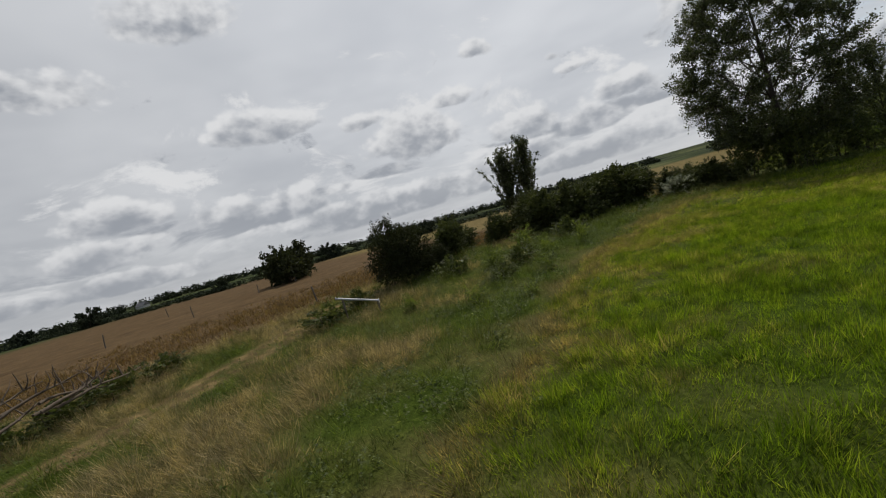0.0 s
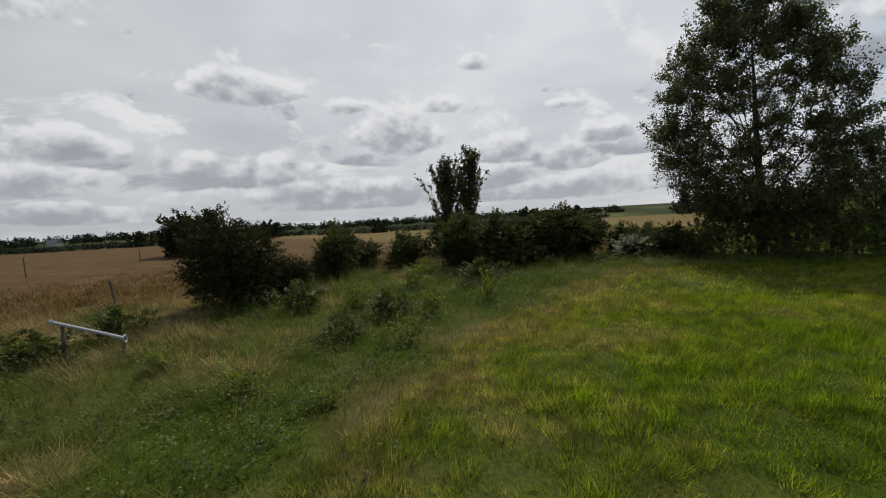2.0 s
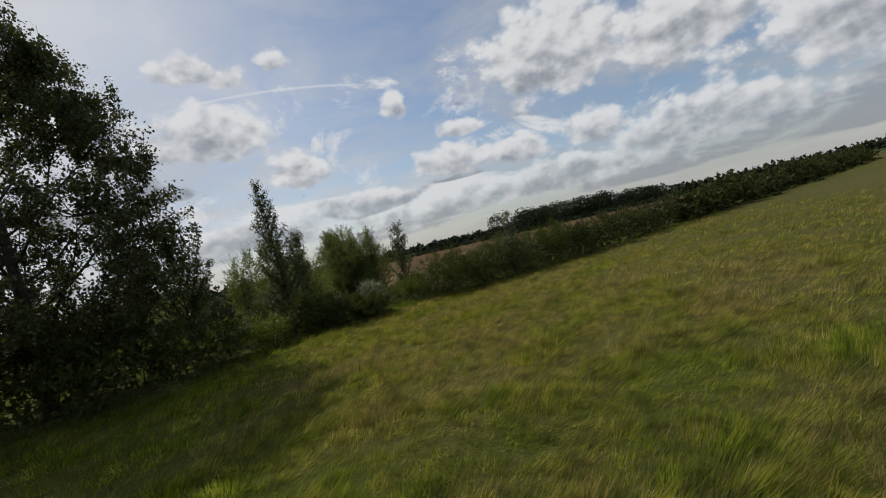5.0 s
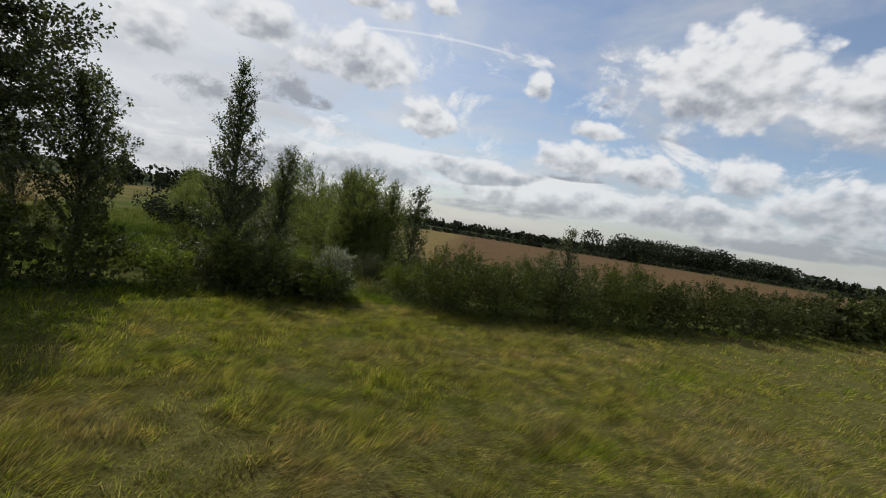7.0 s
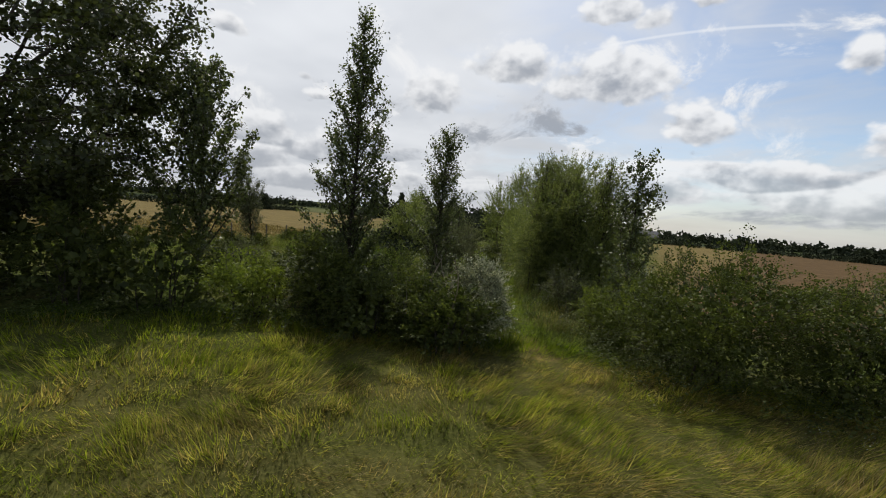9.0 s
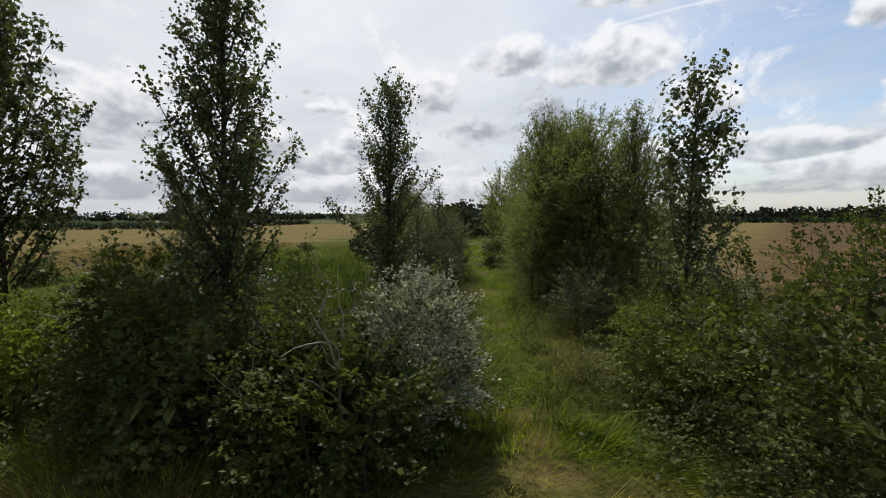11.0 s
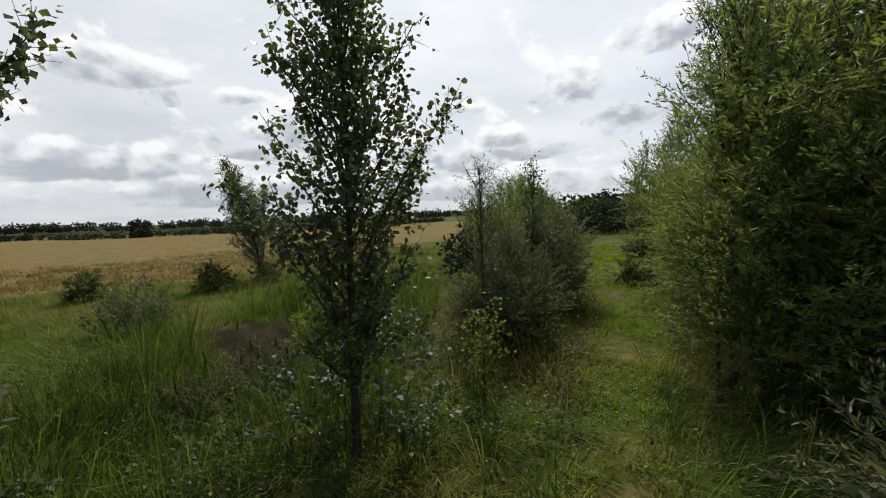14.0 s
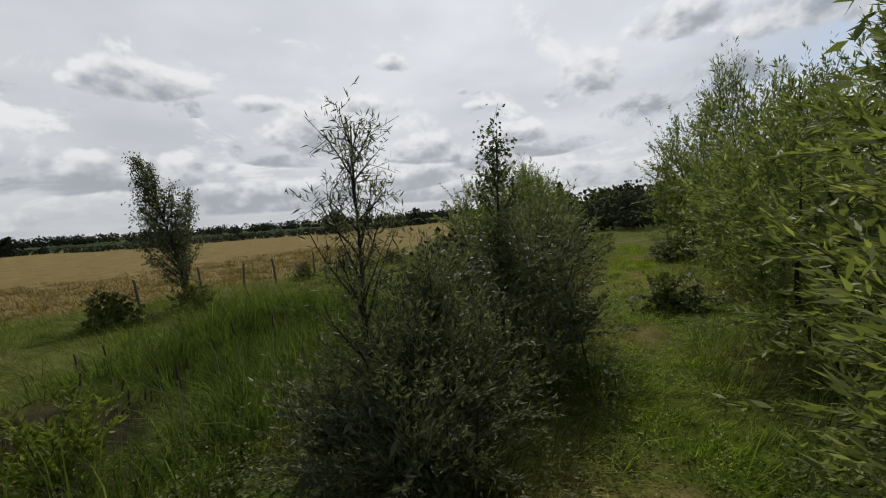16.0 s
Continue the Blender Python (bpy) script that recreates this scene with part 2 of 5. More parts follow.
def grass_material(name, greens, straws, through_light=0.3, turning=(0.185, 0.20, 0.032)):
    """Blades: from green to straw by the sward's own dryness, each blade a little different."""
    m, nodes, links = material(name)
    dry = nodes.new("ShaderNodeAttribute")
    dry.attribute_name = "dry"
    geo = nodes.new("ShaderNodeNewGeometry")
    green = ramp(nodes, links, geo.outputs["Random Per Island"], [(0.0, greens[0]), (0.55, greens[1]), (1.0, greens[2])])
    straw = ramp(nodes, links, geo.outputs["Random Per Island"], [(0.0, straws[0]), (0.5, straws[1]), (1.0, straws[2])])
    def step(low, high):
        n = nodes.new("ShaderNodeMapRange")
        n.inputs[1].default_value, n.inputs[2].default_value = low, high
        links.new(dry.outputs["Fac"], n.inputs[0])
        return n.outputs[0]
    half = mix_colour(nodes, links, 0.5, mix_colour(nodes, links, 1.0, green, (1.5, 1.25, 1.6), "MULTIPLY"), turning)
    colour = mix_colour(nodes, links, step(0.45, 0.95), mix_colour(nodes, links, step(0.08, 0.5), green, half), straw)
    drift = ramp(nodes, links, noise_fac(nodes, links, 0.9, 4.0), [(0.3, (0.68, 0.70, 0.68)), (0.7, (1.25, 1.2, 1.05))])
    clump = ramp(nodes, links, noise_fac(nodes, links, 2.6, 3.0), [(0.40, (0.56, 0.58, 0.58)), (0.59, (1.4, 1.34, 1.15))])
    colour = mix_colour(nodes, links, 1.0, mix_colour(nodes, links, 1.0, colour, drift, "MULTIPLY"), clump, "MULTIPLY")
    finish(nodes, links, colour, 0.75, 0.12, through_light)
    return m


def ground_material():
    """Turf, straw, crop and bare soil by the plan's own zones."""
    m, nodes, links = material("turf_and_soil")
    def zone(name):
        a = nodes.new("ShaderNodeAttribute")
        a.attribute_name = name
        return a.outputs["Fac"]
    fine = noise_fac(nodes, links, 14.0, 6.0, 0.7)
    mid = noise_fac(nodes, links, 1.6, 5.0, 0.65)
    green = ramp(nodes, links, fine, [(0.25, (0.020, 0.030, 0.005)), (0.5, (0.048, 0.072, 0.009)), (0.75, (0.092, 0.124, 0.019))])
    straw = ramp(nodes, links, fine, [(0.25, (0.055, 0.048, 0.018)), (0.5, (0.118, 0.100, 0.038)), (0.78, (0.20, 0.168, 0.072))])
    crop_noise = noise_fac(nodes, links, 0.35, 6.0, 0.65)
    crop = ramp(nodes, links, crop_noise, [(0.25, (0.068, 0.042, 0.020)), (0.5, (0.105, 0.067, 0.034)), (0.75, (0.15, 0.10, 0.052))])
    gold = ramp(nodes, links, crop_noise, [(0.25, (0.115, 0.086, 0.034)), (0.5, (0.155, 0.117, 0.047)), (0.75, (0.20, 0.153, 0.063))])
    crop = mix_colour(nodes, links, zone("gold"), crop, gold)
    far_green = ramp(nodes, links, noise_fac(nodes, links, 0.012, 4.0), [(0.40, (0.010, 0.016, 0.008)), (0.52, (0.035, 0.048, 0.016)), (0.62, (0.10, 0.105, 0.04)), (0.75, (0.03, 0.045, 0.018))])
    wet = ramp(nodes, links, mid, [(0.3, (0.010, 0.008, 0.006)), (0.7, (0.035, 0.026, 0.018))])
    soil = ramp(nodes, links, mid, [(0.3, (0.07, 0.046, 0.024)), (0.7, (0.27, 0.18, 0.092))])
    colour = mix_colour(nodes, links, zone("dry"), green, straw)
    colour = mix_colour(nodes, links, zone("crop"), colour, crop)
    colour = mix_colour(nodes, links, zone("distance"), colour, far_green)
    colour = mix_colour(nodes, links, zone("bare"), colour, soil)
    colour = mix_colour(nodes, links, zone("mud"), colour, wet)
    drift = ramp(nodes, links, mid, [(0.3, (0.7, 0.72, 0.68)), (0.7, (1.2, 1.18, 1.1))])
    finish(nodes, links, mix_colour(nodes, links, 1.0, colour, drift, "MULTIPLY"), 0.95, 0.03, bump=fine, bump_amount=0.7, bump_size=0.06)
    return m


def plain_material(name, a, b, scale=6.0, rough=0.6, metal=0.0):
    m, nodes, links = material(name)
    f = noise_fac(nodes, links, scale, 5.0, 0.65)
    finish(nodes, links, ramp(nodes, links, f, [(0.3, a), (0.7, b)]), rough, 0.4, bump=f, bump_amount=0.3)
    if metal:
        for n in nodes:
            if n.type == "BSDF_PRINCIPLED":
                n.inputs["Metallic"].default_value = metal
    return m


POPLAR = leaf_material("poplar_leaf", (0.034, 0.042, 0.018), (0.064, 0.080, 0.032), (0.12, 0.14, 0.066), 0.5, 0.3, 0.28)
ASPEN_NEAR = leaf_material("young_poplar_leaf", (0.040, 0.053, 0.023), (0.080, 0.102, 0.042), (0.155, 0.18, 0.088), 0.48, 0.32, 0.36)
WILLOW = leaf_material("willow_leaf", (0.068, 0.087, 0.029), (0.135, 0.168, 0.055), (0.25, 0.285, 0.115), 0.52, 0.25, 0.42)
SALLOW = leaf_material("grey_sallow_leaf", (0.056, 0.066, 0.038), (0.104, 0.120, 0.068), (0.18, 0.20, 0.125), 0.55, 0.25, 0.3)
HAWTHORN = leaf_material("hawthorn_leaf", (0.036, 0.046, 0.015), (0.072, 0.092, 0.026), (0.145, 0.17, 0.054), 0.6, 0.2, 0.28)
# Darker copy of the hawthorn leaf: shade is put into its colour.
THORN = leaf_material("shaded_thorn_leaf", (0.034, 0.042, 0.017), (0.064, 0.078, 0.029), (0.105, 0.122, 0.047), 0.7, 0.12, 0.24)
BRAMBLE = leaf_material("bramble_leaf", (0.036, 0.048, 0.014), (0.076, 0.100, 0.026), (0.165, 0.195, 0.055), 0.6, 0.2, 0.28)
FRESH = leaf_material("fresh_leaf", (0.075, 0.10, 0.020), (0.15, 0.195, 0.036), (0.25, 0.30, 0.075), 0.6, 0.2, 0.32)
WEED = leaf_material("weed_leaf", (0.038, 0.052, 0.014), (0.082, 0.110, 0.028), (0.165, 0.195, 0.062), 0.6, 0.2, 0.32, 0.8)
SILVER = leaf_material("white_poplar_leaf", (0.045, 0.065, 0.022), (0.33, 0.36, 0.29), (0.62, 0.64, 0.57), 0.7, 0.2, 0.15, 5.0)
# Lighter copy of the bramble leaf: sunlight is put into its colour.
SUNLIT_BRAMBLE = leaf_material("sunlit_bramble_leaf", (0.048, 0.066, 0.016), (0.11, 0.142, 0.030), (0.21, 0.245, 0.06), 0.6, 0.2, 0.32)
DARKBUSH = leaf_material("dark_thorn_leaf", (0.020, 0.024, 0.012), (0.034, 0.041, 0.018), (0.054, 0.062, 0.027), 0.75, 0.1, 0.2)
FARWOOD = leaf_material("far_wood_leaf", (0.028, 0.037, 0.026), (0.038, 0.049, 0.033), (0.049, 0.060, 0.040), 0.9, 0.05, 0.05, 0.05)
BARK = bark_material("grey_brown_bark", (0.024, 0.019, 0.014), (0.085, 0.070, 0.052))
PALE_BARK = bark_material("bleached_twig", (0.13, 0.105, 0.075), (0.34, 0.29, 0.22), 14.0)
DEADWOOD = bark_material("weathered_dead_wood", (0.05, 0.035, 0.024), (0.22, 0.17, 0.12), 7.0)
GRASS = grass_material("meadow_blade", [(0.040, 0.070, 0.004), (0.104, 0.168, 0.008), (0.20, 0.265, 0.022)], [(0.12, 0.084, 0.036), (0.25, 0.185, 0.090), (0.42, 0.33, 0.18)], 0.44)
RUSH = grass_material("rush_blade", [(0.040, 0.060, 0.013), (0.086, 0.120, 0.024), (0.17, 0.205, 0.054)], [(0.085, 0.064, 0.036), (0.17, 0.130, 0.076), (0.30, 0.245, 0.16)], 0.3, (0.092, 0.105, 0.033))
REED = grass_material("reed_blade", [(0.030, 0.050, 0.010), (0.064, 0.102, 0.018), (0.13, 0.18, 0.04)], [(0.09, 0.07, 0.038), (0.17, 0.135, 0.075), (0.30, 0.25, 0.16)], 0.28, (0.10, 0.12, 0.036))
SEED = grass_material("seed_head", [(0.16, 0.13, 0.06), (0.30, 0.24, 0.13), (0.46, 0.38, 0.23)], [(0.20, 0.155, 0.10), (0.34, 0.27, 0.185), (0.50, 0.41, 0.30)], 0.25)
CROP = grass_material("ripe_barley", [(0.11, 0.068, 0.032), (0.165, 0.105, 0.052), (0.23, 0.155, 0.08)], [(0.125, 0.096, 0.046), (0.17, 0.132, 0.064), (0.22, 0.175, 0.09)], 0.2)
TURF = ground_material()
GALVANISED = plain_material("dull_galvanised_steel", (0.30, 0.31, 0.31), (0.50, 0.50, 0.49), 12.0, 0.5, 0.6)
POST_WOOD = plain_material("weathered_fence_wood", (0.06, 0.05, 0.04), (0.16, 0.14, 0.11), 18.0, 0.85)
PALE_WALL = plain_material("pale_render", (0.34, 0.33, 0.31), (0.46, 0.45, 0.42), 0.6, 0.8)
SLATE = plain_material("slate_roof", (0.07, 0.07, 0.075), (0.13, 0.125, 0.125), 0.8, 0.7)
CATTAIL = plain_material("brown_reedmace_head", (0.035, 0.02, 0.012), (0.075, 0.045, 0.025), 30.0, 0.9)

# ---- builders ----
UP = np.array((0.0, 0.0, 1.0))


def unit(v):
    return v / np.maximum(np.linalg.norm(v, axis=-1, keepdims=True), 1e-9)


def quick_mesh(name, verts, faces, mat, attributes=None):
    """A mesh from arrays: verts (n, 3), faces (m, k) with one k."""
    verts, faces = np.asarray(verts, np.float32).reshape(-1, 3), np.asarray(faces, np.int32)
    me = bpy.data.meshes.new(name)
    me.vertices.add(len(verts))
    me.vertices.foreach_set("co", verts.ravel())
    k = faces.shape[1]
    me.loops.add(faces.size)
    me.loops.foreach_set("vertex_index", faces.ravel())
    me.polygons.add(len(faces))
    me.polygons.foreach_set("loop_start", np.arange(0, faces.size, k, dtype=np.int32))
    for key, values in (attributes or {}).items():
        me.attributes.new(key, "FLOAT", "POINT").data.foreach_set("value", np.asarray(values, np.float32))
    me.update(calc_edges=True)
    me.materials.append(mat)
    return me


def thing(name, x, y, label, category, group="", kind="", turn=0.0, z=None):
    """An Empty at a thing's base on the ground."""
    ob = new(name)
    ob.matrix_world = pose(x, y, terrain(x, y) if z is None else z, 0, 0, turn)
    return tagged(ob, label, category, group, kind)


def part(name, me, parent, label=""):
    ob = new(name, me)
    ob.parent = parent
    return tagged(ob, label)


def leaf_array(base, way, face, length, width, fold=0.12):
    """Folded four-point leaves: base, two shoulders, tip."""
    side = unit(np.cross(way, face))
    n = len(base)
    length, width = np.broadcast_to(length, n)[:, None], np.broadcast_to(width, n)[:, None]
    face = np.cross(side, way)
    mid = base + way * length * 0.42
    lift = face * width * fold
    v = np.stack([base, mid + side * width / 2 + lift, base + way * length, mid - side * width / 2 + lift], 1)
    return v.reshape(-1, 3), np.arange(4 * n, dtype=np.int32).reshape(-1, 4)


def round_leaf_array(base, way, face, length, width, lobed=False):
    """Six-point rounded leaves on a short stalk, a little cupped."""
    side = unit(np.cross(way, face))
    n = len(base)
    length, width = np.broadcast_to(length, n)[:, None], np.broadcast_to(width, n)[:, None]
    face = np.cross(side, way)
    a, b = base + way * length * (0.42 if lobed else 0.28), base + way * length * (0.58 if lobed else 0.68)
    tip = 0.22 if lobed else 0.36
    v = np.stack([base, a + side * width * 0.48, b + side * width * tip + face * width * 0.06, base + way * length, b - side * width * tip + face * width * 0.06, a - side * width * 0.48], 1)
    return v.reshape(-1, 3), np.arange(6 * n, dtype=np.int32).reshape(-1, 6)


def tubes(lines, sides=6):
    """Tapered round branches from (points, radius at start, radius at end)."""
    verts, faces, at = [], [], 0
    ring = np.linspace(0, 2 * np.pi, sides, endpoint=False)
    for pts, r0, r1 in lines:
        pts = np.asarray(pts, float)
        tang = unit(np.gradient(pts, axis=0))
        ref = np.where(np.abs(tang[:, 2:3]) > 0.9, np.array((1.0, 0, 0)), UP)
        a = unit(np.cross(tang, ref))
        b = np.cross(tang, a)
        r = np.linspace(r0, r1, len(pts))
        v = pts[:, None] + r[:, None, None] * (np.cos(ring)[None, :, None] * a[:, None] + np.sin(ring)[None, :, None] * b[:, None])
        verts.append(v.reshape(-1, 3))
        i, j = np.meshgrid(np.arange(len(pts) - 1), np.arange(sides), indexing="ij")
        j2 = (j + 1) % sides
        faces.append(at + np.stack([i * sides + j, i * sides + j2, (i + 1) * sides + j2, (i + 1) * sides + j], -1).reshape(-1, 4))
        at += len(pts) * sides
    return np.concatenate(verts), np.concatenate(faces)


def rods(start, end, r0, r1, sides=3):
    """Many straight thin twigs at once."""
    n, way = len(start), unit(end - start)
    a = unit(np.cross(way, np.array((0.31, 0.52, 0.79))))
    b = np.cross(way, a)
    ring = np.linspace(0, 2 * np.pi, sides, endpoint=False)
    off = np.cos(ring)[None, :, None] * a[:, None] + np.sin(ring)[None, :, None] * b[:, None]
    v = np.concatenate([start[:, None] + off * r0, end[:, None] + off * r1], 1).reshape(-1, 3)
    j = np.arange(sides)
    one = np.stack([j, (j + 1) % sides, sides + (j + 1) % sides, sides + j], -1)
    return v, (np.arange(n)[:, None, None] * 2 * sides + one).reshape(-1, 4)


def join(*pairs):
    verts, faces, at = [], [], 0
    for v, f in pairs:
        verts.append(v), faces.append(f + at)
        at += len(v)
    return np.concatenate(verts), np.concatenate(faces)


def bent(rng, start, way, length, n=6, lift=0.0, wander=0.12):
    """A wandering branch line that turns upwards by lift."""
    pts, way = [np.array(start, float)], unit(np.array(way, float))
    for _ in range(n - 1):
        way = unit(way + UP * lift / n + rng.normal(0, wander, 3))
        pts.append(pts[-1] + way * length / (n - 1))
    return np.array(pts)


def along(rng, lines, count, low=0.25, high=1.0):
    """Random places on branch lines, and the way the branch goes there."""
    size = np.array([np.linalg.norm(np.diff(p, axis=0), axis=1).sum() for p in lines])
    which = rng.choice(len(lines), count, p=size / size.sum())
    u = rng.uniform(low, high, count)
    place, way = np.empty((count, 3)), np.empty((count, 3))
    for k in np.unique(which):
        m = which == k
        p = lines[k]
        s = u[m] * (len(p) - 1)
        i = np.minimum(s.astype(int), len(p) - 2)
        f = (s - i)[:, None]
        place[m], way[m] = p[i] * (1 - f) + p[i + 1] * f, unit(p[i + 1] - p[i])
    return place, way


def leaves_on_twigs(rng, start, end, each, length, width, droop=0.5, spread=0.05, along_twig=0.0, rounded=False):
    """Leaves in pairs and sprays along twigs."""
    which = np.repeat(np.arange(len(start)), each)
    n = len(which)
    u = rng.uniform(0.1, 1.05, n)[:, None]
    tw = unit(end - start)[which]
    base = start[which] + (end - start)[which] * u + rng.normal(0, spread, (n, 3))
    way = unit(rng.normal(0, 0.75, (n, 3)) + tw * along_twig - UP * droop)
    face = unit(rng.normal(0, 0.6, (n, 3)) + UP * 0.7)
    size = rng.uniform(0.65, 1.2, n)
    if rounded:
        return round_leaf_array(base, way, face, length * size, width * size, rounded == "lobed")
    return leaf_array(base, way, face, length * size, width * size)


def smooth(x, a, b):
    t = np.clip((np.asarray(x, float) - a) / (b - a), 0, 1)
    return t * t * (3 - 2 * t)


def wobble(x, y, scale, seed=0.0):
    """Cheap smooth noise on the plan, about -1 to 1."""
    x, y = np.asarray(x, float) / scale + seed * 7.31, np.asarray(y, float) / scale - seed * 3.17
    return (np.sin(1.9 * x + 1.3 * np.sin(1.1 * y + seed)) + np.sin(2.3 * y + 1.7 * np.sin(0.9 * x)) + 0.6 * np.sin(3.7 * x - 2.9 * y) + 0.5 * np.sin(5.3 * y + 4.1 * x)) / 2.6


def wobble3(p, scale, seed=0.0):
    """Cheap smooth noise in space, about -1 to 1."""
    x, y, z = (p / scale + seed * 5.3).T
    return (np.sin(1.9 * x + 1.3 * np.sin(1.1 * y + seed)) + np.sin(2.3 * y + 1.7 * np.sin(0.9 * z)) + np.sin(2.1 * z + 1.5 * np.sin(1.2 * x))) / 2.2


def to_line(x, y, line):
    """Distance to a line on the plan, and the side: positive to its left."""
    x, y = np.asarray(x, float), np.asarray(y, float)
    best, side = np.full(np.shape(x), 1e9), np.zeros(np.shape(x))
    for (ax, ay), (bx, by) in zip(line[:-1], line[1:]):
        ux, uy = bx - ax, by - ay
        t = np.clip(((x - ax) * ux + (y - ay) * uy) / (ux * ux + uy * uy), 0, 1)
        d = np.hypot(x - ax - t * ux, y - ay - t * uy)
        s = np.sign(ux * (y - ay) - uy * (x - ax))
        side = np.where(d < best, s, side)
        best = np.minimum(best, d)
    return best, side


# ---- the plan: zones of the ground ----
MEADOW_EDGE = [(14, -34), (1.0, -22), (-1.6, -18.9), (-5.6, -15.3), (-9.5, -11.5), (-12, -7), (-14, -2), (-13.5, 4), (-12, 9), (-11, 13)]
CROP_EDGE = [(-9, -50), (-14.5, -32), (-17.5, -24), (-21, -19), (-24, -13), (-25.5, -7), (-22.5, 0), (-24, 9), (-29, 17), (-27.5, 22), (-29.3, 26), (-34, 34), (-60, 75)]
TRACK = [(-3.0, -34), (-7.0, -30), (-9.3, -28.2), (-12.2, -25.2), (-16.5, -21.5), (-19, -17)]
HEDGE_LINE = [(-12.5, 13.5), (-7.5, 16.0), (-3.3, 18.4), (-1.0, 18.8), (1.2, 18.9), (5.4, 21.0), (10.6, 23.3), (18.7, 27.5), (30, 34), (60, 52)]
DITCH = [(-10.5, 20.4), (-13.8, 22.3), (-15.6, 24.0), (-19, 26.5)]
FOOTPATH = [(-1.5, 14.0), (-2.4, 17.5), (-4.7, 20.4), (-6.1, 22.5), (-8.2, 25.4), (-9.3, 27.6), (-12.0, 31.4), (-15.0, 35.2), (-20.5, 43.0), (-30, 56)]


def terrain(x, y):
    x, y = np.asarray(x, float), np.asarray(y, float)
    z = 0.5 * smooth(-x, 7.5, 18) * (1 - smooth(y, -2, 12))
    z = z + 0.035 * wobble(x, y, 2.3) + 0.05 * wobble(x, y, 7.0, 1.0)
    ditch, _ = to_line(x, y, DITCH)
    z = z - 0.6 * (1 - smooth(ditch, 0.3, 1.9))
    r, b = np.hypot(x, y), np.degrees(np.arctan2(x, y))
    far = smooth(r, 500, 1500)
    hill = 16 * np.exp(-((b + 49) / 9) ** 2) + 14 * np.exp(-((b + 40) / 4) ** 2) + 9 * np.exp(-((b + 95) / 14) ** 2) + 16 * np.exp(-((b - 24) / 16) ** 2) + 6
    west = np.exp(-((b + 80) / 38) ** 4)
    return z + far * hill * 0.55 + 2.4 * west * smooth(r, 200, 330)


def zones(x, y):
    """Dryness of the sward, crop, distance and bare soil, each 0 to 1."""
    d_m, s_m = to_line(x, y, MEADOW_EDGE)
    meadow = smooth(-s_m * d_m + 0.5 * wobble(x, y, 1.5), -0.6, 0.9)
    d_c, s_c = to_line(x, y, CROP_EDGE)
    crop = smooth(s_c * d_c + 0.6 * wobble(x, y, 2.0), -0.4, 0.9)
    d_h, s_h = to_line(x, y, HEDGE_LINE)
    north = smooth(s_h * d_h, -0.5, 0.5)
    east = north * smooth(x + 0.2 * (y - 20), -2.0, 1.0) * smooth(d_h, 4.0, 6.5)
    crop = np.maximum(crop, east) * (1 - smooth(np.hypot(x, y), 190, 215))
    patch = wobble(x * 0.7 + y * 0.3, y * 1.3 - x * 0.4, 2.6, 2.0) * 0.5 + wobble(x, y, 0.9, 3.0) * 0.4
    fade = smooth(y + 0.25 * x, -12, 4)
    near_edge = 1 - smooth(d_m, 0.8, 7.5)
    # Lush south also made greener and darker, putting dimmer daylight into the colour.
    dry = meadow * np.clip(0.02 - 0.16 * (1 - smooth(y, -18, -12)) + 0.64 * fade + 0.46 * near_edge * (1 - 1.7 * fade) + (0.52 - 0.26 * fade) * patch, 0, 1)
    dry = dry + (1 - meadow) * np.clip(0.24 + 0.28 * smooth(-y, 16, 22) + 1.0 * patch + 0.2 * wobble(x, y, 5.0, 5.0), 0.0, 1)
    outside = s_m * d_m
    strip = 1 - smooth(np.abs(outside - 0.2) + 0.25 * wobble(x, y, 1.1), 0.35, 0.95)
    lush = smooth(outside, 0.9, 1.7) * (1 - smooth(outside + 0.8 * wobble(x, y, 1.7, 16.0), 3.2, 4.6))
    pale = smooth(outside + 0.8 * wobble(x, y, 1.7, 16.0), 3.4, 4.8) * (1 - smooth(outside, 7.5, 9.5)) * (1 - smooth(y, -17, -13))
    dry = dry + (0.34 * strip - 0.30 * lush + 0.24 * pale) * (1 - smooth(y, -4, 2))
    d_b = np.clip(0.30 + 0.55 * patch, 0, 1)
    dry = dry * (1 - north) + d_b * north
    d_t, _ = to_line(x, y, TRACK)
    bare = 0.9 * (1 - smooth(np.abs(d_t - 0.5) + 0.12 * wobble(x, y, 0.7), 0.12, 0.5))
    d_f, _ = to_line(x, y, FOOTPATH)
    bare = np.maximum(bare, 0.75 * (1 - smooth(d_f + 0.3 * wobble(x, y, 0.9), 0.0, 0.35)) * smooth(wobble(x, y, 1.7, 4.0), 0.0, 0.6))
    ditch, _ = to_line(x, y, DITCH)
    mud = 0.48 * (1 - smooth(ditch + 0.5 * wobble(x, y, 0.8), 0.3, 1.0)) * smooth(wobble(x, y, 1.9, 11.0) + 0.5, 0.0, 0.5)
    mud = np.maximum(mud, 0.95 * (1 - smooth(np.hypot((x + 15.1) * 0.75, y - 22.3) + 0.3 * wobble(x, y, 0.8), 1.1, 1.6)))
    distance = smooth(np.hypot(x, y), 170, 215)
    return np.clip(dry, 0, 1), np.clip(crop, 0, 1), distance, np.clip(bare, 0, 1), mud, smooth(y - 0.15 * x, 4, 16) * (1 - smooth(x, -6, 0))


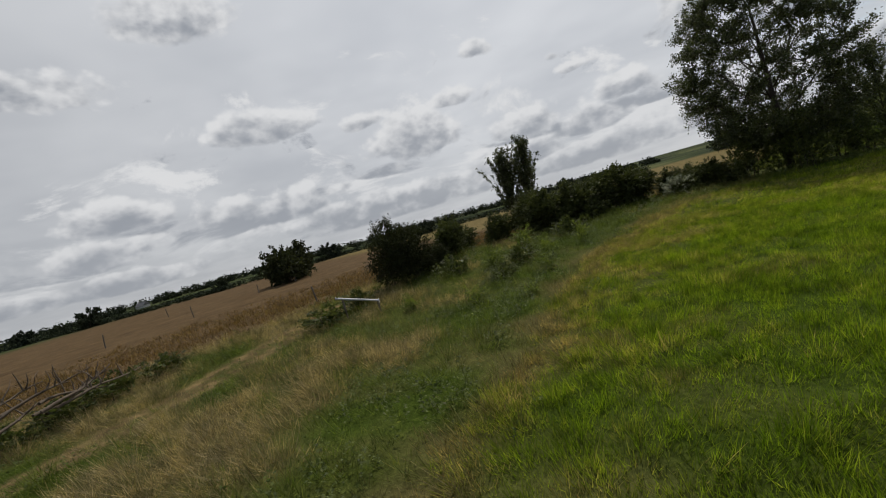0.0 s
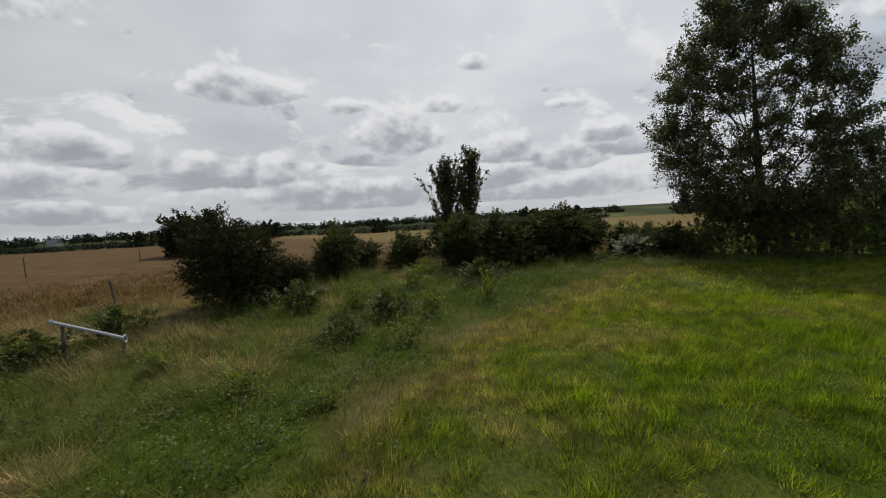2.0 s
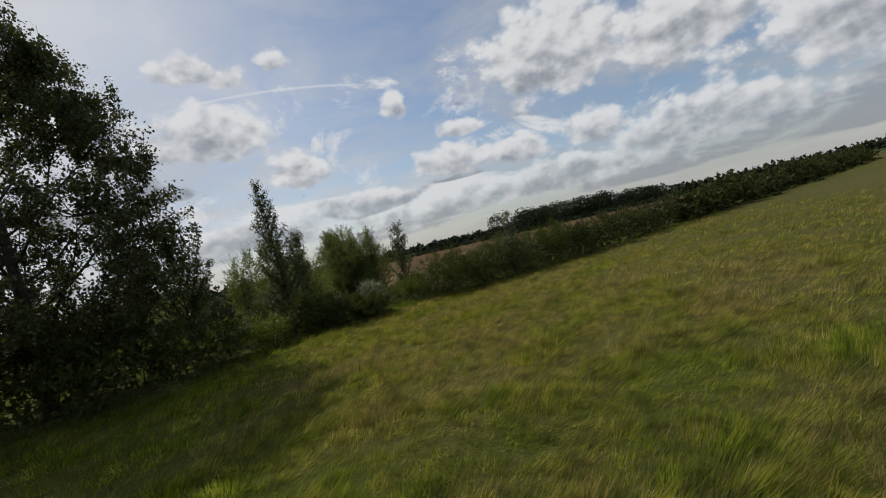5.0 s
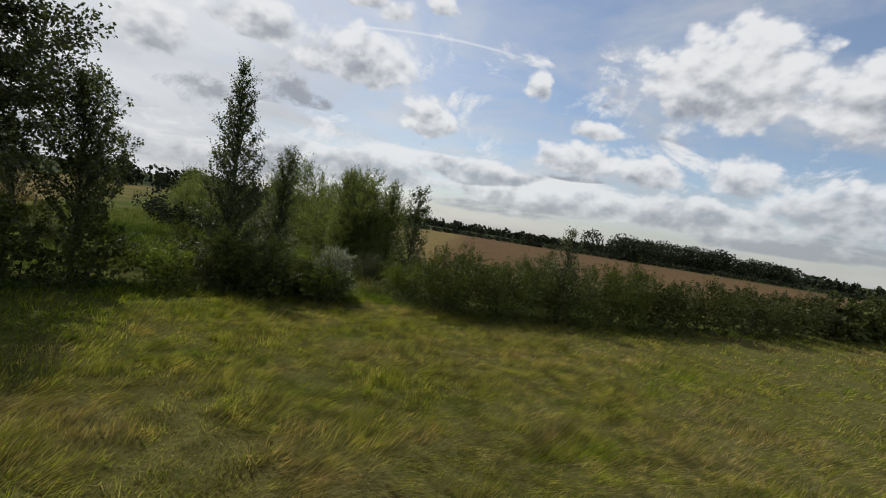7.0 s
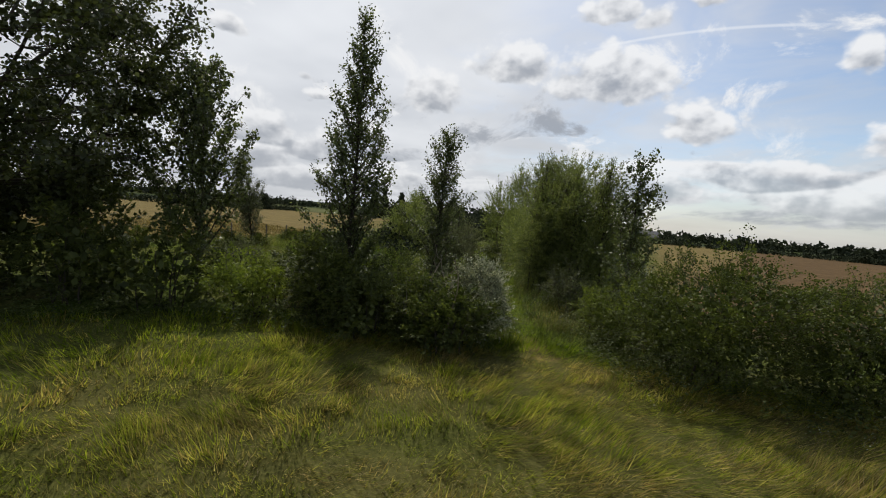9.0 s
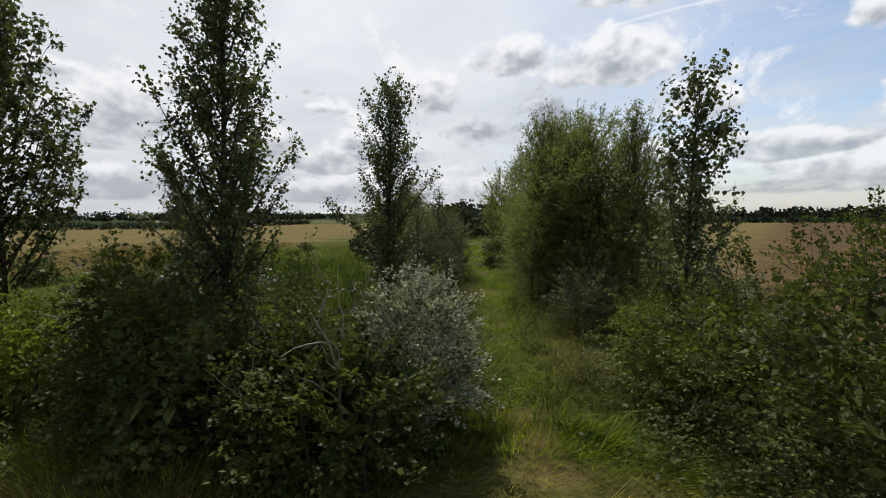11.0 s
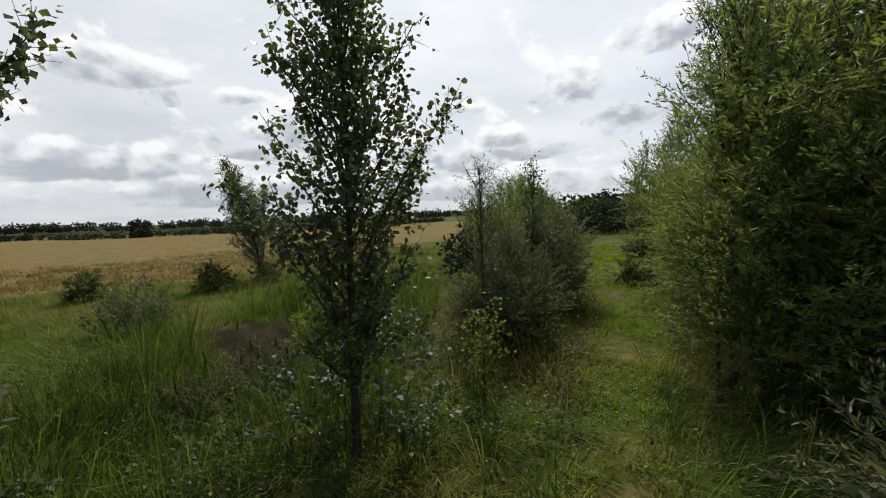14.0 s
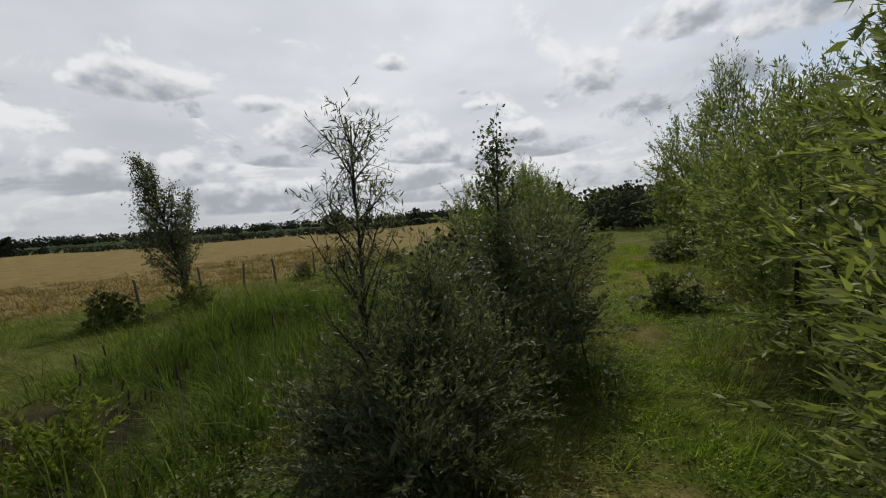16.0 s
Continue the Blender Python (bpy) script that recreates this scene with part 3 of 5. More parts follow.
# ---- ground ----
def build_ground():
    step = 0.42
    out = step * (1.29 ** np.arange(1, 31) - 1) / 0.29
    def lines(low, high):
        return np.concatenate([low - out[::-1], np.arange(low, high, step), high + out])
    lx, ly = lines(-26.0, 8.0), lines(-36.0, 36.0)
    gx, gy = np.meshgrid(lx, ly, indexing="ij")
    x, y = gx.ravel(), gy.ravel()
    n = len(ly)
    i, j = np.meshgrid(np.arange(len(lx) - 1), np.arange(n - 1), indexing="ij")
    a = i * n + j
    faces = np.stack([a, a + n, a + n + 1, a + 1], -1).reshape(-1, 4)
    dry, crop, distance, bare, mud, gold = zones(x, y)
    me = quick_mesh("ground", np.stack([x, y, terrain(x, y)], 1), faces, TURF, {"dry": dry, "crop": crop, "distance": distance, "bare": bare, "mud": mud, "gold": gold})
    me.polygons.foreach_set("use_smooth", np.ones(len(me.polygons), bool))
    tagged(new("ground", me), "gently rolling rough grass and ripe crop fields with trodden earth", "ground", kind="structure")


build_ground()


# ---- trees ----
def broad_poplar(rng, height, lean, clumps, each, leaf):
    """A wide poplar: limbs rise through an egg-shaped crown to many leaf clumps, with sky between them."""
    levels, radii = (0.12, 0.22, 0.34, 0.50, 0.68, 0.84, 0.94, 1.0), (3.0, 5.3, 6.1, 6.3, 5.3, 3.8, 2.4, 0.8)
    lean = np.array((*lean, 0.0))
    def axis(z):
        return lean * (np.clip(np.asarray(z, float) / height, 0, 1)[..., None]) ** 1.4
    trunk = bent(rng, (0, 0, -0.1), (0.0, 0, 1), height * 0.74, 9, 0.2, 0.025)
    trunk = trunk + axis(trunk[:, 2])
    limbs = []
    for k in range(24):
        u = 0.10 + 0.74 * (k / 24) ** 1.1
        i = u * 8
        start = trunk[int(i)] * (1 - i % 1) + trunk[int(i) + 1] * (i % 1)
        a = k * 2.4 + rng.uniform(-0.3, 0.3)
        z = min(0.96, start[2] / height + rng.uniform(0.20, 0.34))
        r = 0.72 * np.interp(z, levels, radii)
        goal = axis(z * height) + np.array((math.cos(a) * r, math.sin(a) * r, z * height))
        t = np.linspace(0, 1, 8)[:, None]
        bow = start + (goal - start) * np.array((0.62, 0.62, 0.30))
        p = (1 - t) ** 2 * start + 2 * t * (1 - t) * bow + t * t * goal
        limbs.append(p + rng.normal(0, 0.09, p.shape) * t)
    wood = np.concatenate([p[2:] for p in limbs] + [trunk[3:]])
    z = 0.12 + 0.88 * rng.uniform(0.0, 1.0, clumps) ** 1.05
    a = rng.uniform(0, 2 * np.pi, clumps)
    r = np.interp(z, levels, radii) * np.sqrt(rng.uniform(0.24, 1.0, clumps)) * rng.uniform(0.86, 1.05, clumps)
    goal = axis(z * height) + np.stack([np.cos(a) * r, np.sin(a) * r, z * height], 1)
    goal = goal[wobble3(goal, 1.15, 3.0) > -0.45]
    second = []
    for g in goal:
        away = np.linalg.norm(wood - g, axis=1) + 2.0 * np.maximum(wood[:, 2] - g[2] + 0.4, 0)
        start = wood[np.argmin(away)]
        t = np.linspace(0, 1, 6)[:, None]
        bow = start + (g - start) * np.array((0.6, 0.6, 0.25))
        second.append((1 - t) ** 2 * start + 2 * t * (1 - t) * bow + t * t * g)
    # twigs in a tuft round the end of every branch
    k = np.repeat(np.arange(len(goal)), 11)
    u = rng.uniform(0.45, 1.0, len(k))
    line = np.array(second)
    i = np.minimum((u * 5).astype(int), 4)
    f = (u * 5 - i)[:, None]
    start = line[k, i] * (1 - f) + line[k, i + 1] * f
    end = start + unit(rng.normal(0, 0.8, (len(k), 3)) + UP * 0.3) * rng.uniform(0.2, 0.55, (len(k), 1))
    return trunk, [(p, 0.095 - 0.0026 * j, 0.016) for j, p in enumerate(limbs)], second, (start, end), leaves_on_twigs(rng, start, end, each, leaf, leaf * 0.85, 0.5, 0.10)


def upright_poplar(rng, height, spread, limbs, twigs, each, leaf, low=0.12, lean=(0, 0), slim=1.0, aspect=0.9, taper=0.62, rounded=False):
    """A young poplar: one straight stem and steep side shoots."""
    trunk = bent(rng, (0, 0, -0.1), (lean[0] * 0.4, lean[1] * 0.4, 1), height + 0.1, 12, 0.0, 0.018)
    trunk[:, :2] += np.linspace(0, 1, 12)[:, None] ** 2 * np.array(lean) * height * 0.25
    lines = []
    for k in range(limbs):
        u = low + (0.97 - low) * (k + rng.uniform(0, 0.9)) / limbs
        i = min(u * 11, 10.99)
        start = trunk[int(i)] * (1 - i % 1) + trunk[int(i) + 1] * (i % 1)
        a = k * 2.4 + rng.uniform(-0.5, 0.5)
        reach = spread * ((1 - u) ** taper) * rng.uniform(0.65, 1.15) * (0.6 + 0.4 * smooth(u, low, low + 0.12)) + 0.10
        rise = rng.uniform(1.1, 1.8) * slim
        p = bent(rng, start, (math.cos(a) + lean[0], math.sin(a) + lean[1], rise), math.hypot(reach, reach * rise), 6, 0.3, 0.07)
        lines.append(p)
    start, w = along(rng, lines + lines + [trunk[int(low * 11) + 1:]], twigs, 0.1, 1.0)
    end = start + unit(w * 0.6 + rng.normal(0, 0.6, (twigs, 3)) + np.array((lean[0], lean[1], 0.1))) * rng.uniform(0.12, 0.42, (twigs, 1))
    return trunk, [(p, 0.0035 * height * (1 - 0.6 * k / limbs) + 0.004, 0.004) for k, p in enumerate(lines)], (start, end), leaves_on_twigs(rng, start, end, each, leaf, leaf * aspect, 0.55 if aspect > 0.5 else 0.0, 0.04 if aspect > 0.5 else 0.012, 0.0 if aspect > 0.5 else 0.8, rounded)


def plant_big_poplar(x, y):
    rng = np.random.default_rng(11)
    tree = thing("poplar_tree", x, y, "tall spreading poplar with dark dense leaves at the field edge", "tree")
    trunk, limbs, second, (s, e), leaves = broad_poplar(rng, 16.4, (-0.7, -0.4), 1600, 10, 0.128)
    part("trunk", quick_mesh("trunk", *tubes([(trunk, 0.30, 0.06)], 10), BARK), tree)
    for p in limbs:
        part("limb", quick_mesh("limb", *tubes([p], 6), BARK), tree)
    tagged(part("twig_growth", quick_mesh("twig_growth", *join(tubes([(p, 0.020, 0.006) for p in second], 4), rods(s[::4], e[::4], 0.006, 0.003)), BARK), tree), kind="stuff")
    part("crown", quick_mesh("crown", *leaves, POPLAR), tree, "dark green glossy poplar leaves")


def plant_upright(name, label, x, y, seed, height, spread, limbs, twigs, each, leaf, mat, category="tree", group="", **more):
    rng = np.random.default_rng(seed)
    tree = thing(name, x, y, label, category, group)
    trunk, limbs, (s, e), leaves = upright_poplar(rng, height, spread, limbs, twigs, each, leaf, **more)
    part("trunk", quick_mesh("trunk", *tubes([(trunk, 0.0085 * height + 0.008, 0.006)], 8), BARK), tree)
    tagged(part("twig_growth", quick_mesh("twig_growth", *join(tubes(limbs, 4), rods(s[::2], e[::2], 0.004, 0.002)), BARK), tree), kind="stuff")
    part("crown", quick_mesh("crown", *leaves, mat), tree)
    return tree


# ---- bushes ----
def bush_mass(rng, size, lumps, twigs, each, leaf, width, droop=0.1, lift=0.6, twig=(0.15, 0.45), along_twig=0.0, spread=0.03, inner=0.3, hollow=0.45, shoots=0, dome=0.5, clump=None, rounded=False, core=(0.72, 1.5, 2.6, 0.3), solid=False):
    """Leafy sprays over a lumpy rounded mass that stands on the ground; larger, sparser leaves inside."""
    size = np.array(size, float)
    r = rng.uniform(0.15, 0.29, lumps)
    r[0] = 0.36
    a, q = rng.uniform(0, 2 * np.pi, lumps), np.sqrt(rng.uniform(0.1, 1, lumps))
    c = np.stack([np.cos(a) * q * (0.52 - r), np.sin(a) * q * (0.52 - r), 0.55 * r + rng.uniform(0, 1, lumps) * (1.0 - 1.55 * r) * (1 - dome * q)], 1)
    c[0] = (0, 0, 0.36)
    # many places on the lumps; those on the open surface come first
    many = 3 * twigs
    which = rng.choice(lumps, many, p=r**2 / (r**2).sum())
    d = unit(rng.normal(0, 1, (many, 3)))
    p = c[which] + d * (r[which] * rng.uniform(hollow, 1.0, many) ** 0.5)[:, None]
    deep = np.full(many, 9.0)
    for k in range(lumps):
        deep = np.where(which == k, deep, np.minimum(deep, np.linalg.norm(p - c[k], axis=1) / r[k]))
    order = np.argsort(-(np.minimum(deep, 0.95) + 0.6 * np.minimum(p[:, 2] * 6 - 0.3, 0.0) + rng.uniform(0, 0.12, many)))[:twigs]
    p, d = p[order], d[order]
    p[:, 2] = np.abs(p[:, 2] - 0.03) + 0.03
    p = p * size
    clump = clump or max(0.34, leaf * 4.0)
    bulge = wobble3(p, clump / 2.6, rng.uniform(0, 9))
    keep = bulge > (rng.uniform(-1.5, -0.5, twigs) if solid else rng.uniform(-0.85, 0.1, twigs))
    p = (p + unit(d * size) * (0.52 * clump * bulge)[:, None])[keep]
    p[:, 2] = np.abs(p[:, 2] - 0.03) + 0.03
    d, twigs = d[keep], int(keep.sum())
    # arching sprays: leaves in two ranks along each, so that lit sprays stand over dark gaps
    narrow = along_twig > 0.5
    total, per = twigs * each, (36 if narrow else 38)
    n = min(twigs, max(24, total // per))
    pick = rng.permutation(twigs)[:n]
    p, d = p[pick], d[pick]
    long = np.maximum(rng.uniform(*twig, n) * 1.75, leaf * 3.0)
    way = unit(d * 0.85 + UP * lift + rng.normal(0, 0.3, (n, 3)))
    count = np.full(n, per)
    if shoots:
        shoots = min(max(3, shoots // 4), n // 3)
        top = np.argsort(-p[:, 2] - rng.uniform(0, 0.35 * size[2], n))[:shoots]
        long[top] *= rng.uniform(1.2, 1.7, shoots)
        way[top] = unit(way[top] * 0.5 + UP * 0.8)
    p = p - unit(d * size) * (long * 0.42)[:, None]
    p[:, 2] = np.abs(p[:, 2] - 0.03) + 0.03
    k = np.repeat(np.arange(n), count)
    m = len(k)
    u = rng.uniform(0.05, 1.0, m)[:, None]
    rank = np.where(rng.uniform(size=m) < 0.5, 1.0, -1.0)[:, None]
    w, l = way[k], long[k][:, None]
    across = unit(np.cross(w, UP + rng.normal(0, 0.15, 3)))
    above = np.cross(across, w)
    reach = (0.10 if narrow else 0.24) * l * (1.05 - 0.75 * u) * rng.uniform(0.1, 1.0, (m, 1))
    arch = (0.10 if narrow else 0.26) * l * u * u
    base = p[k] + w * l * u + across * rank * reach - UP * arch + rng.normal(0, max(spread, 0.25 * leaf), (m, 3)) * (0.35 if narrow else 0.6)
    base[:, 2] = np.maximum(base[:, 2], 0.04)
    leaf_way = unit(w * (0.9 if narrow else 0.5) + across * rank * 0.7 - UP * droop + rng.normal(0, 0.38, (m, 3)))
    face = unit(above + UP * 0.4 + rng.normal(0, 0.42, (m, 3)))
    if narrow:
        face = unit(above * 0.35 + rng.normal(0, 0.7, (m, 3)))
    if leaf > 0.14:
        leaf_way, face = unit(rng.normal(0, 1, (m, 3))), unit(rng.normal(0, 1, (m, 3)))
    grown = rng.uniform(0.65, 1.2, m)
    if rounded:
        leaves = round_leaf_array(base, leaf_way, face, leaf * grown, width * grown, rounded == "lobed")
    else:
        leaves = leaf_array(base, leaf_way, face, leaf * grown, width * grown)
    end = p + way * long[:, None] * 0.9 - UP * (0.08 if narrow else 0.2) * long[:, None]
    end[:, 2] = np.maximum(end[:, 2], 0.05)
    n = int(twigs * each * inner * 0.35)
    if n:
        k = rng.choice(lumps, n, p=r**2 / (r**2).sum())
        q = (c[k] + unit(rng.normal(0, 1, (n, 3))) * (r[k] * rng.uniform(0.05, core[0], n) ** 0.5)[:, None])
        q[:, 2] = np.abs(q[:, 2])
        big = np.clip(leaf, 0.05, 0.4) * rng.uniform(core[1], core[2], n)
        leaves = join(leaves, leaf_array(q * size, unit(rng.normal(0, 1, (n, 3))), unit(rng.normal(0, 1, (n, 3))), big, big * max(core[3], min(0.75, width / leaf))))
    return leaves, (p, end)


def bush_stems(rng, size, count, thick, tilt_most):
    lines = []
    for k in range(count):
        a = rng.uniform(0, 6.28)
        tilt = rng.uniform(0.08, tilt_most)
        p = bent(rng, (rng.normal(0, 0.12) * size[0], rng.normal(0, 0.12) * size[1], -0.08), (math.cos(a) * tilt, math.sin(a) * tilt, 1), size[2] * rng.uniform(0.4, 0.66), 7, 0.2, 0.10)
        lines.append((p, thick * rng.uniform(0.6, 1.1), thick * 0.2))
    return lines


def plant_bush(name, label, x, y, seed, size, mat, twigs, each, leaf, width, lumps=9, stems=7, thick=0.03, group="", category="bush", turn=0.0, bark=None, tilt_most=0.4, **more):
    rng = np.random.default_rng(seed)
    bush = thing(name, x, y, label, category, group, turn=turn)
    leaves, (s, e) = bush_mass(rng, size, lumps, twigs, each, leaf, width, **more)
    for line in bush_stems(rng, size, stems, thick, tilt_most):
        part("stem", quick_mesh("stem", *tubes([line], 5), bark or BARK), bush)
    tagged(part("twig_growth", quick_mesh("twig_growth", *rods(s, e, 0.004, 0.0015), bark or BARK), bush), kind="stuff")
    part("foliage", quick_mesh("foliage", *leaves, mat), bush)
    return bush


def again(bush, x, y, turn, s=1.0, label=""):
    m = pose(x, y, float(terrain(x, y)) - 0.02, 0, 0, turn) @ Matrix.Diagonal((s[0], s[1], s[2], 1) if isinstance(s, tuple) else (s, s, s, 1))
    return tagged(copy_thing(bush, m), label)


# ---- field edge by the open meadow ----
plant_big_poplar(-16.6, 11.0)

# thicket under and beside the big poplar
THICKET = "thicket along the field edge"
thorn = plant_bush("thorn_bush", "dense dark hawthorn bush in a field-edge thicket", -12.6, 12.4, 21, (3.2, 3.0, 3.0), HAWTHORN, 800, 6, 0.104, 0.062, group=THICKET, shoots=60)
for px_, py_, turn_, s_ in ((-14.6, 9.6, 40, (1.4, 1.3, 1.6)), (-17.4, 8.2, 130, (1.3, 1.2, 1.35)), (-11.2, 13.9, 210, (1.0, 1.0, 1.05)), (-14.6, 13.2, 300, (1.3, 1.2, 1.4)), (-16.4, 10.6, 20, (1.4, 1.4, 1.75)),
                            (-7.1, 16.1, 75, (0.8, 0.75, 0.8)), (-6.1, 16.0, 190, (0.72, 0.68, 0.62)), (-19.2, 9.4, 250, (1.1, 1.1, 0.9)), (-10.4, 17.6, 330, (1.0, 1.0, 0.9))):
    again(thorn, px_, py_, turn_, s_)
plant_bush("sallow_bush", "light yellow-green leafy bush in the sun", -9.6, 15.1, 22, (2.4, 2.2, 2.1), FRESH, 1300, 6, 0.075, 0.05, group=THICKET, shoots=60)
plant_bush("thorn_bush", "low dark bramble mound at the grass edge", -4.7, 16.8, 23, (2.6, 1.9, 1.9), BRAMBLE, 1700, 6, 0.07, 0.05, group=THICKET)
plant_bush("thorn_bush", "dark leafy bush under the young poplar", -7.9, 16.0, 24, (2.4, 2.0, 2.5), HAWTHORN, 1800, 6, 0.07, 0.05, group=THICKET, shoots=40)

plant_bush("bramble_bush", "tangled bramble and young hop between thorn and gap", -5.6, 16.9, 25, (2.0, 1.6, 1.55), BRAMBLE, 1300, 6, 0.055, 0.042, group=THICKET, shoots=40)

plant_bush("thorn_bush", "leafy dogwood and bramble thicket behind the grass edge", -6.4, 17.2, 26, (2.8, 2.2, 2.3), HAWTHORN, 1700, 6, 0.06, 0.045, group=THICKET, shoots=60, lumps=12)
plant_bush("elder_bush", "yellow-green sprays over the dark thicket", -6.9, 17.6, 27, (2.2, 1.8, 2.7), BRAMBLE, 800, 6, 0.06, 0.042, group=THICKET, shoots=70, inner=0.1)

# young poplars
plant_upright("young_poplar_tree", "tall slender young poplar growing out of the thicket", -9.05, 17.85, 31, 8.8, 1.85, 76, 2600, 6, 0.078, ASPEN_NEAR, group="young poplars", taper=1.1, slim=0.9, low=0.08)
plant_upright("young_poplar_tree", "slim young poplar with open leafy side shoots", -8.95, 21.8, 32, 5.8, 1.12, 60, 1800, 6, 0.064, ASPEN_NEAR, group="young poplars", low=0.12, slim=0.9, taper=0.6, rounded=True)
plant_upright("young_poplar_tree", "short young poplar rising over the hedge", -2.5, 22.7, 33, 4.95, 0.95, 30, 750, 6, 0.085, ASPEN_NEAR, group="young poplars")
plant_upright("young_poplar_tree", "thin poplar sapling standing in the hedge", 4.6, 20.4, 34, 4.0, 0.8, 20, 420, 5, 0.08, SALLOW, group="young poplars")
plant_upright("young_poplar_tree", "wind-bent grey-green young poplar beside the crop field", -25.0, 24.6, 35, 5.3, 1.55, 52, 2300, 6, 0.085, SALLOW, lean=(-0.20, -0.32), low=0.10, taper=1.0, aspect=0.55)

plant_upright("young_poplar_tree", "bushy poplar beside the big poplar, leafy to the ground", -13.2, 15.6, 36, 6.6, 2.3, 60, 2300, 6, 0.10, ASPEN_NEAR, group="young poplars", low=0.12)
plant_bush("poplar_suckers", "leafy poplar suckers round a young poplar stem", -9.0, 21.9, 37, (2.4, 2.2, 2.3), ASPEN_NEAR, 520, 6, 0.062, 0.055, inner=0.15, hollow=0.3, stems=6, thick=0.012, group="young poplars")
plant_bush("poplar_suckers", "leafy poplar suckers round the tall young poplar", -8.9, 17.9, 38, (2.6, 2.4, 3.2), ASPEN_NEAR, 900, 6, 0.085, 0.07, inner=0.15, hollow=0.3, stems=6, thick=0.015, group="young poplars")

# hedge beside the path
HEDGE = "hedge along the meadow"
hedge = plant_bush("hedge_bush", "dense untrimmed hawthorn and bramble hedge bush", -0.2, 19.3, 41, (4.1, 3.5, 3.0), BRAMBLE, 7200, 6, 0.046, 0.033, inner=0.4, group=HEDGE, lumps=28, dome=0.3, shoots=130, clump=0.75, twig=(0.15, 0.34))
for px_, py_, turn_, s_ in ((2.4, 20.2, 95, (1.0, 1.0, 0.95)), (4.8, 21.4, 200, (1.0, 1.0, 1.08)), (7.4, 22.6, 20, (1.1, 1.0, 1.1))):
    again(hedge, px_, py_, turn_, s_)
far_hedge = plant_bush("hedge_bush", "tall dense hedge bush farther along the meadow", 10.2, 23.9, 45, (4.8, 4.2, 3.4), THORN, 1900, 6, 0.085, 0.062, group=HEDGE, solid=True, lumps=14, shoots=30)
for px_, py_, turn_, s_ in ((13.2, 25.4, 260, (1.0, 1.0, 1.02)), (16.6, 27.2, 60, (1.1, 1.0, 1.0)), (20.4, 29.4, 170, (1.2, 1.1, 1.06))):
    again(far_hedge, px_, py_, turn_, s_)
end_hedge = plant_bush("hedge_bush", "tall dense hedge bush at the far end of the meadow", 25.0, 32.2, 46, (7.0, 5.0, 3.4), THORN, 420, 6, 0.30, 0.21, group=HEDGE, solid=True, lumps=16, stems=4, twig=(0.3, 0.7), shoots=30)
for k in range(15):
    u = 5.2 * (k + 1)
    again(end_hedge, 25.0 + u * 0.87, 32.2 + u * 0.50, 61 * k, (1.0 + 0.1 * (k % 3), 1.0, 0.9 + 0.12 * ((k * 7) % 4)))
plant_bush("bramble_bush", "arching green bramble and wild hop at the hedge gap", -1.9, 21.2, 42, (2.9, 2.9, 2.0), SUNLIT_BRAMBLE, 3000, 6, 0.055, 0.04, lumps=11, group=HEDGE, shoots=60)

# silver-leaved poplars
plant_bush("white_poplar_bush", "bushy white poplar with pale silvery leaves", -4.8, 18.1, 51, (1.75, 1.65, 2.65), SILVER, 2700, 9, 0.047, 0.047, dome=0.75, stems=8, thick=0.016, twig=(0.2, 0.4), lift=0.9, shoots=12, inner=0.0, hollow=0.45, rounded="lobed", clump=0.4, group="white poplar bushes")
plant_bush("white_poplar_bush", "round white poplar bush with pale leaves in the thicket", -17.9, 1.8, 52, (2.1, 2.0, 1.8), SILVER, 420, 6, 0.085, 0.07, stems=6, thick=0.02, twig=(0.2, 0.45), lift=0.8, inner=0.0, hollow=0.3, group="white poplar bushes")
plant_bush("white_poplar_bush", "pale white poplar suckers over the hedge", -2.0, 22.9, 53, (1.2, 1.1, 2.5), SILVER, 170, 6, 0.06, 0.05, stems=6, thick=0.014, twig=(0.25, 0.5), lift=1.0, inner=0.0, hollow=0.5, group="white poplar bushes")

# willows beside the path
WILLOWS = "willows along the path"
plant_bush("willow_tree", "large bushy willow with narrow grey-green leaves", -5.3, 26.9, 61, (4.9, 4.9, 5.1), WILLOW, 5800, 11, 0.088, 0.020, lumps=30, dome=0.12, clump=0.75, core=(0.52, 1.0, 1.6, 0.4), tilt_most=0.2, stems=12, thick=0.05, twig=(0.22, 0.55), droop=0.0, lift=0.7, along_twig=1.1, spread=0.012, inner=1.0, hollow=0.55, shoots=220, group=WILLOWS, category="tree")
osier = plant_bush("willow_tree", "bushy osier willow leaning over the path", -9.2, 32.6, 62, (4.4, 4.4, 5.4), WILLOW, 2000, 8, 0.135, 0.034, solid=True, lumps=14, stems=10, thick=0.05, twig=(0.3, 0.8), droop=0.0, lift=0.75, along_twig=1.1, spread=0.012, shoots=80, group=WILLOWS, category="tree")
for px_, py_, turn_, s_ in ((-12.2, 37.6, 80, (1.0, 1.0, 1.2)), (-15.0, 41.8, 200, (1.1, 1.1, 1.6)), (-19.5, 47.5, 20, (1.2, 1.2, 1.6))):
    again(osier, px_, py_, turn_, s_)

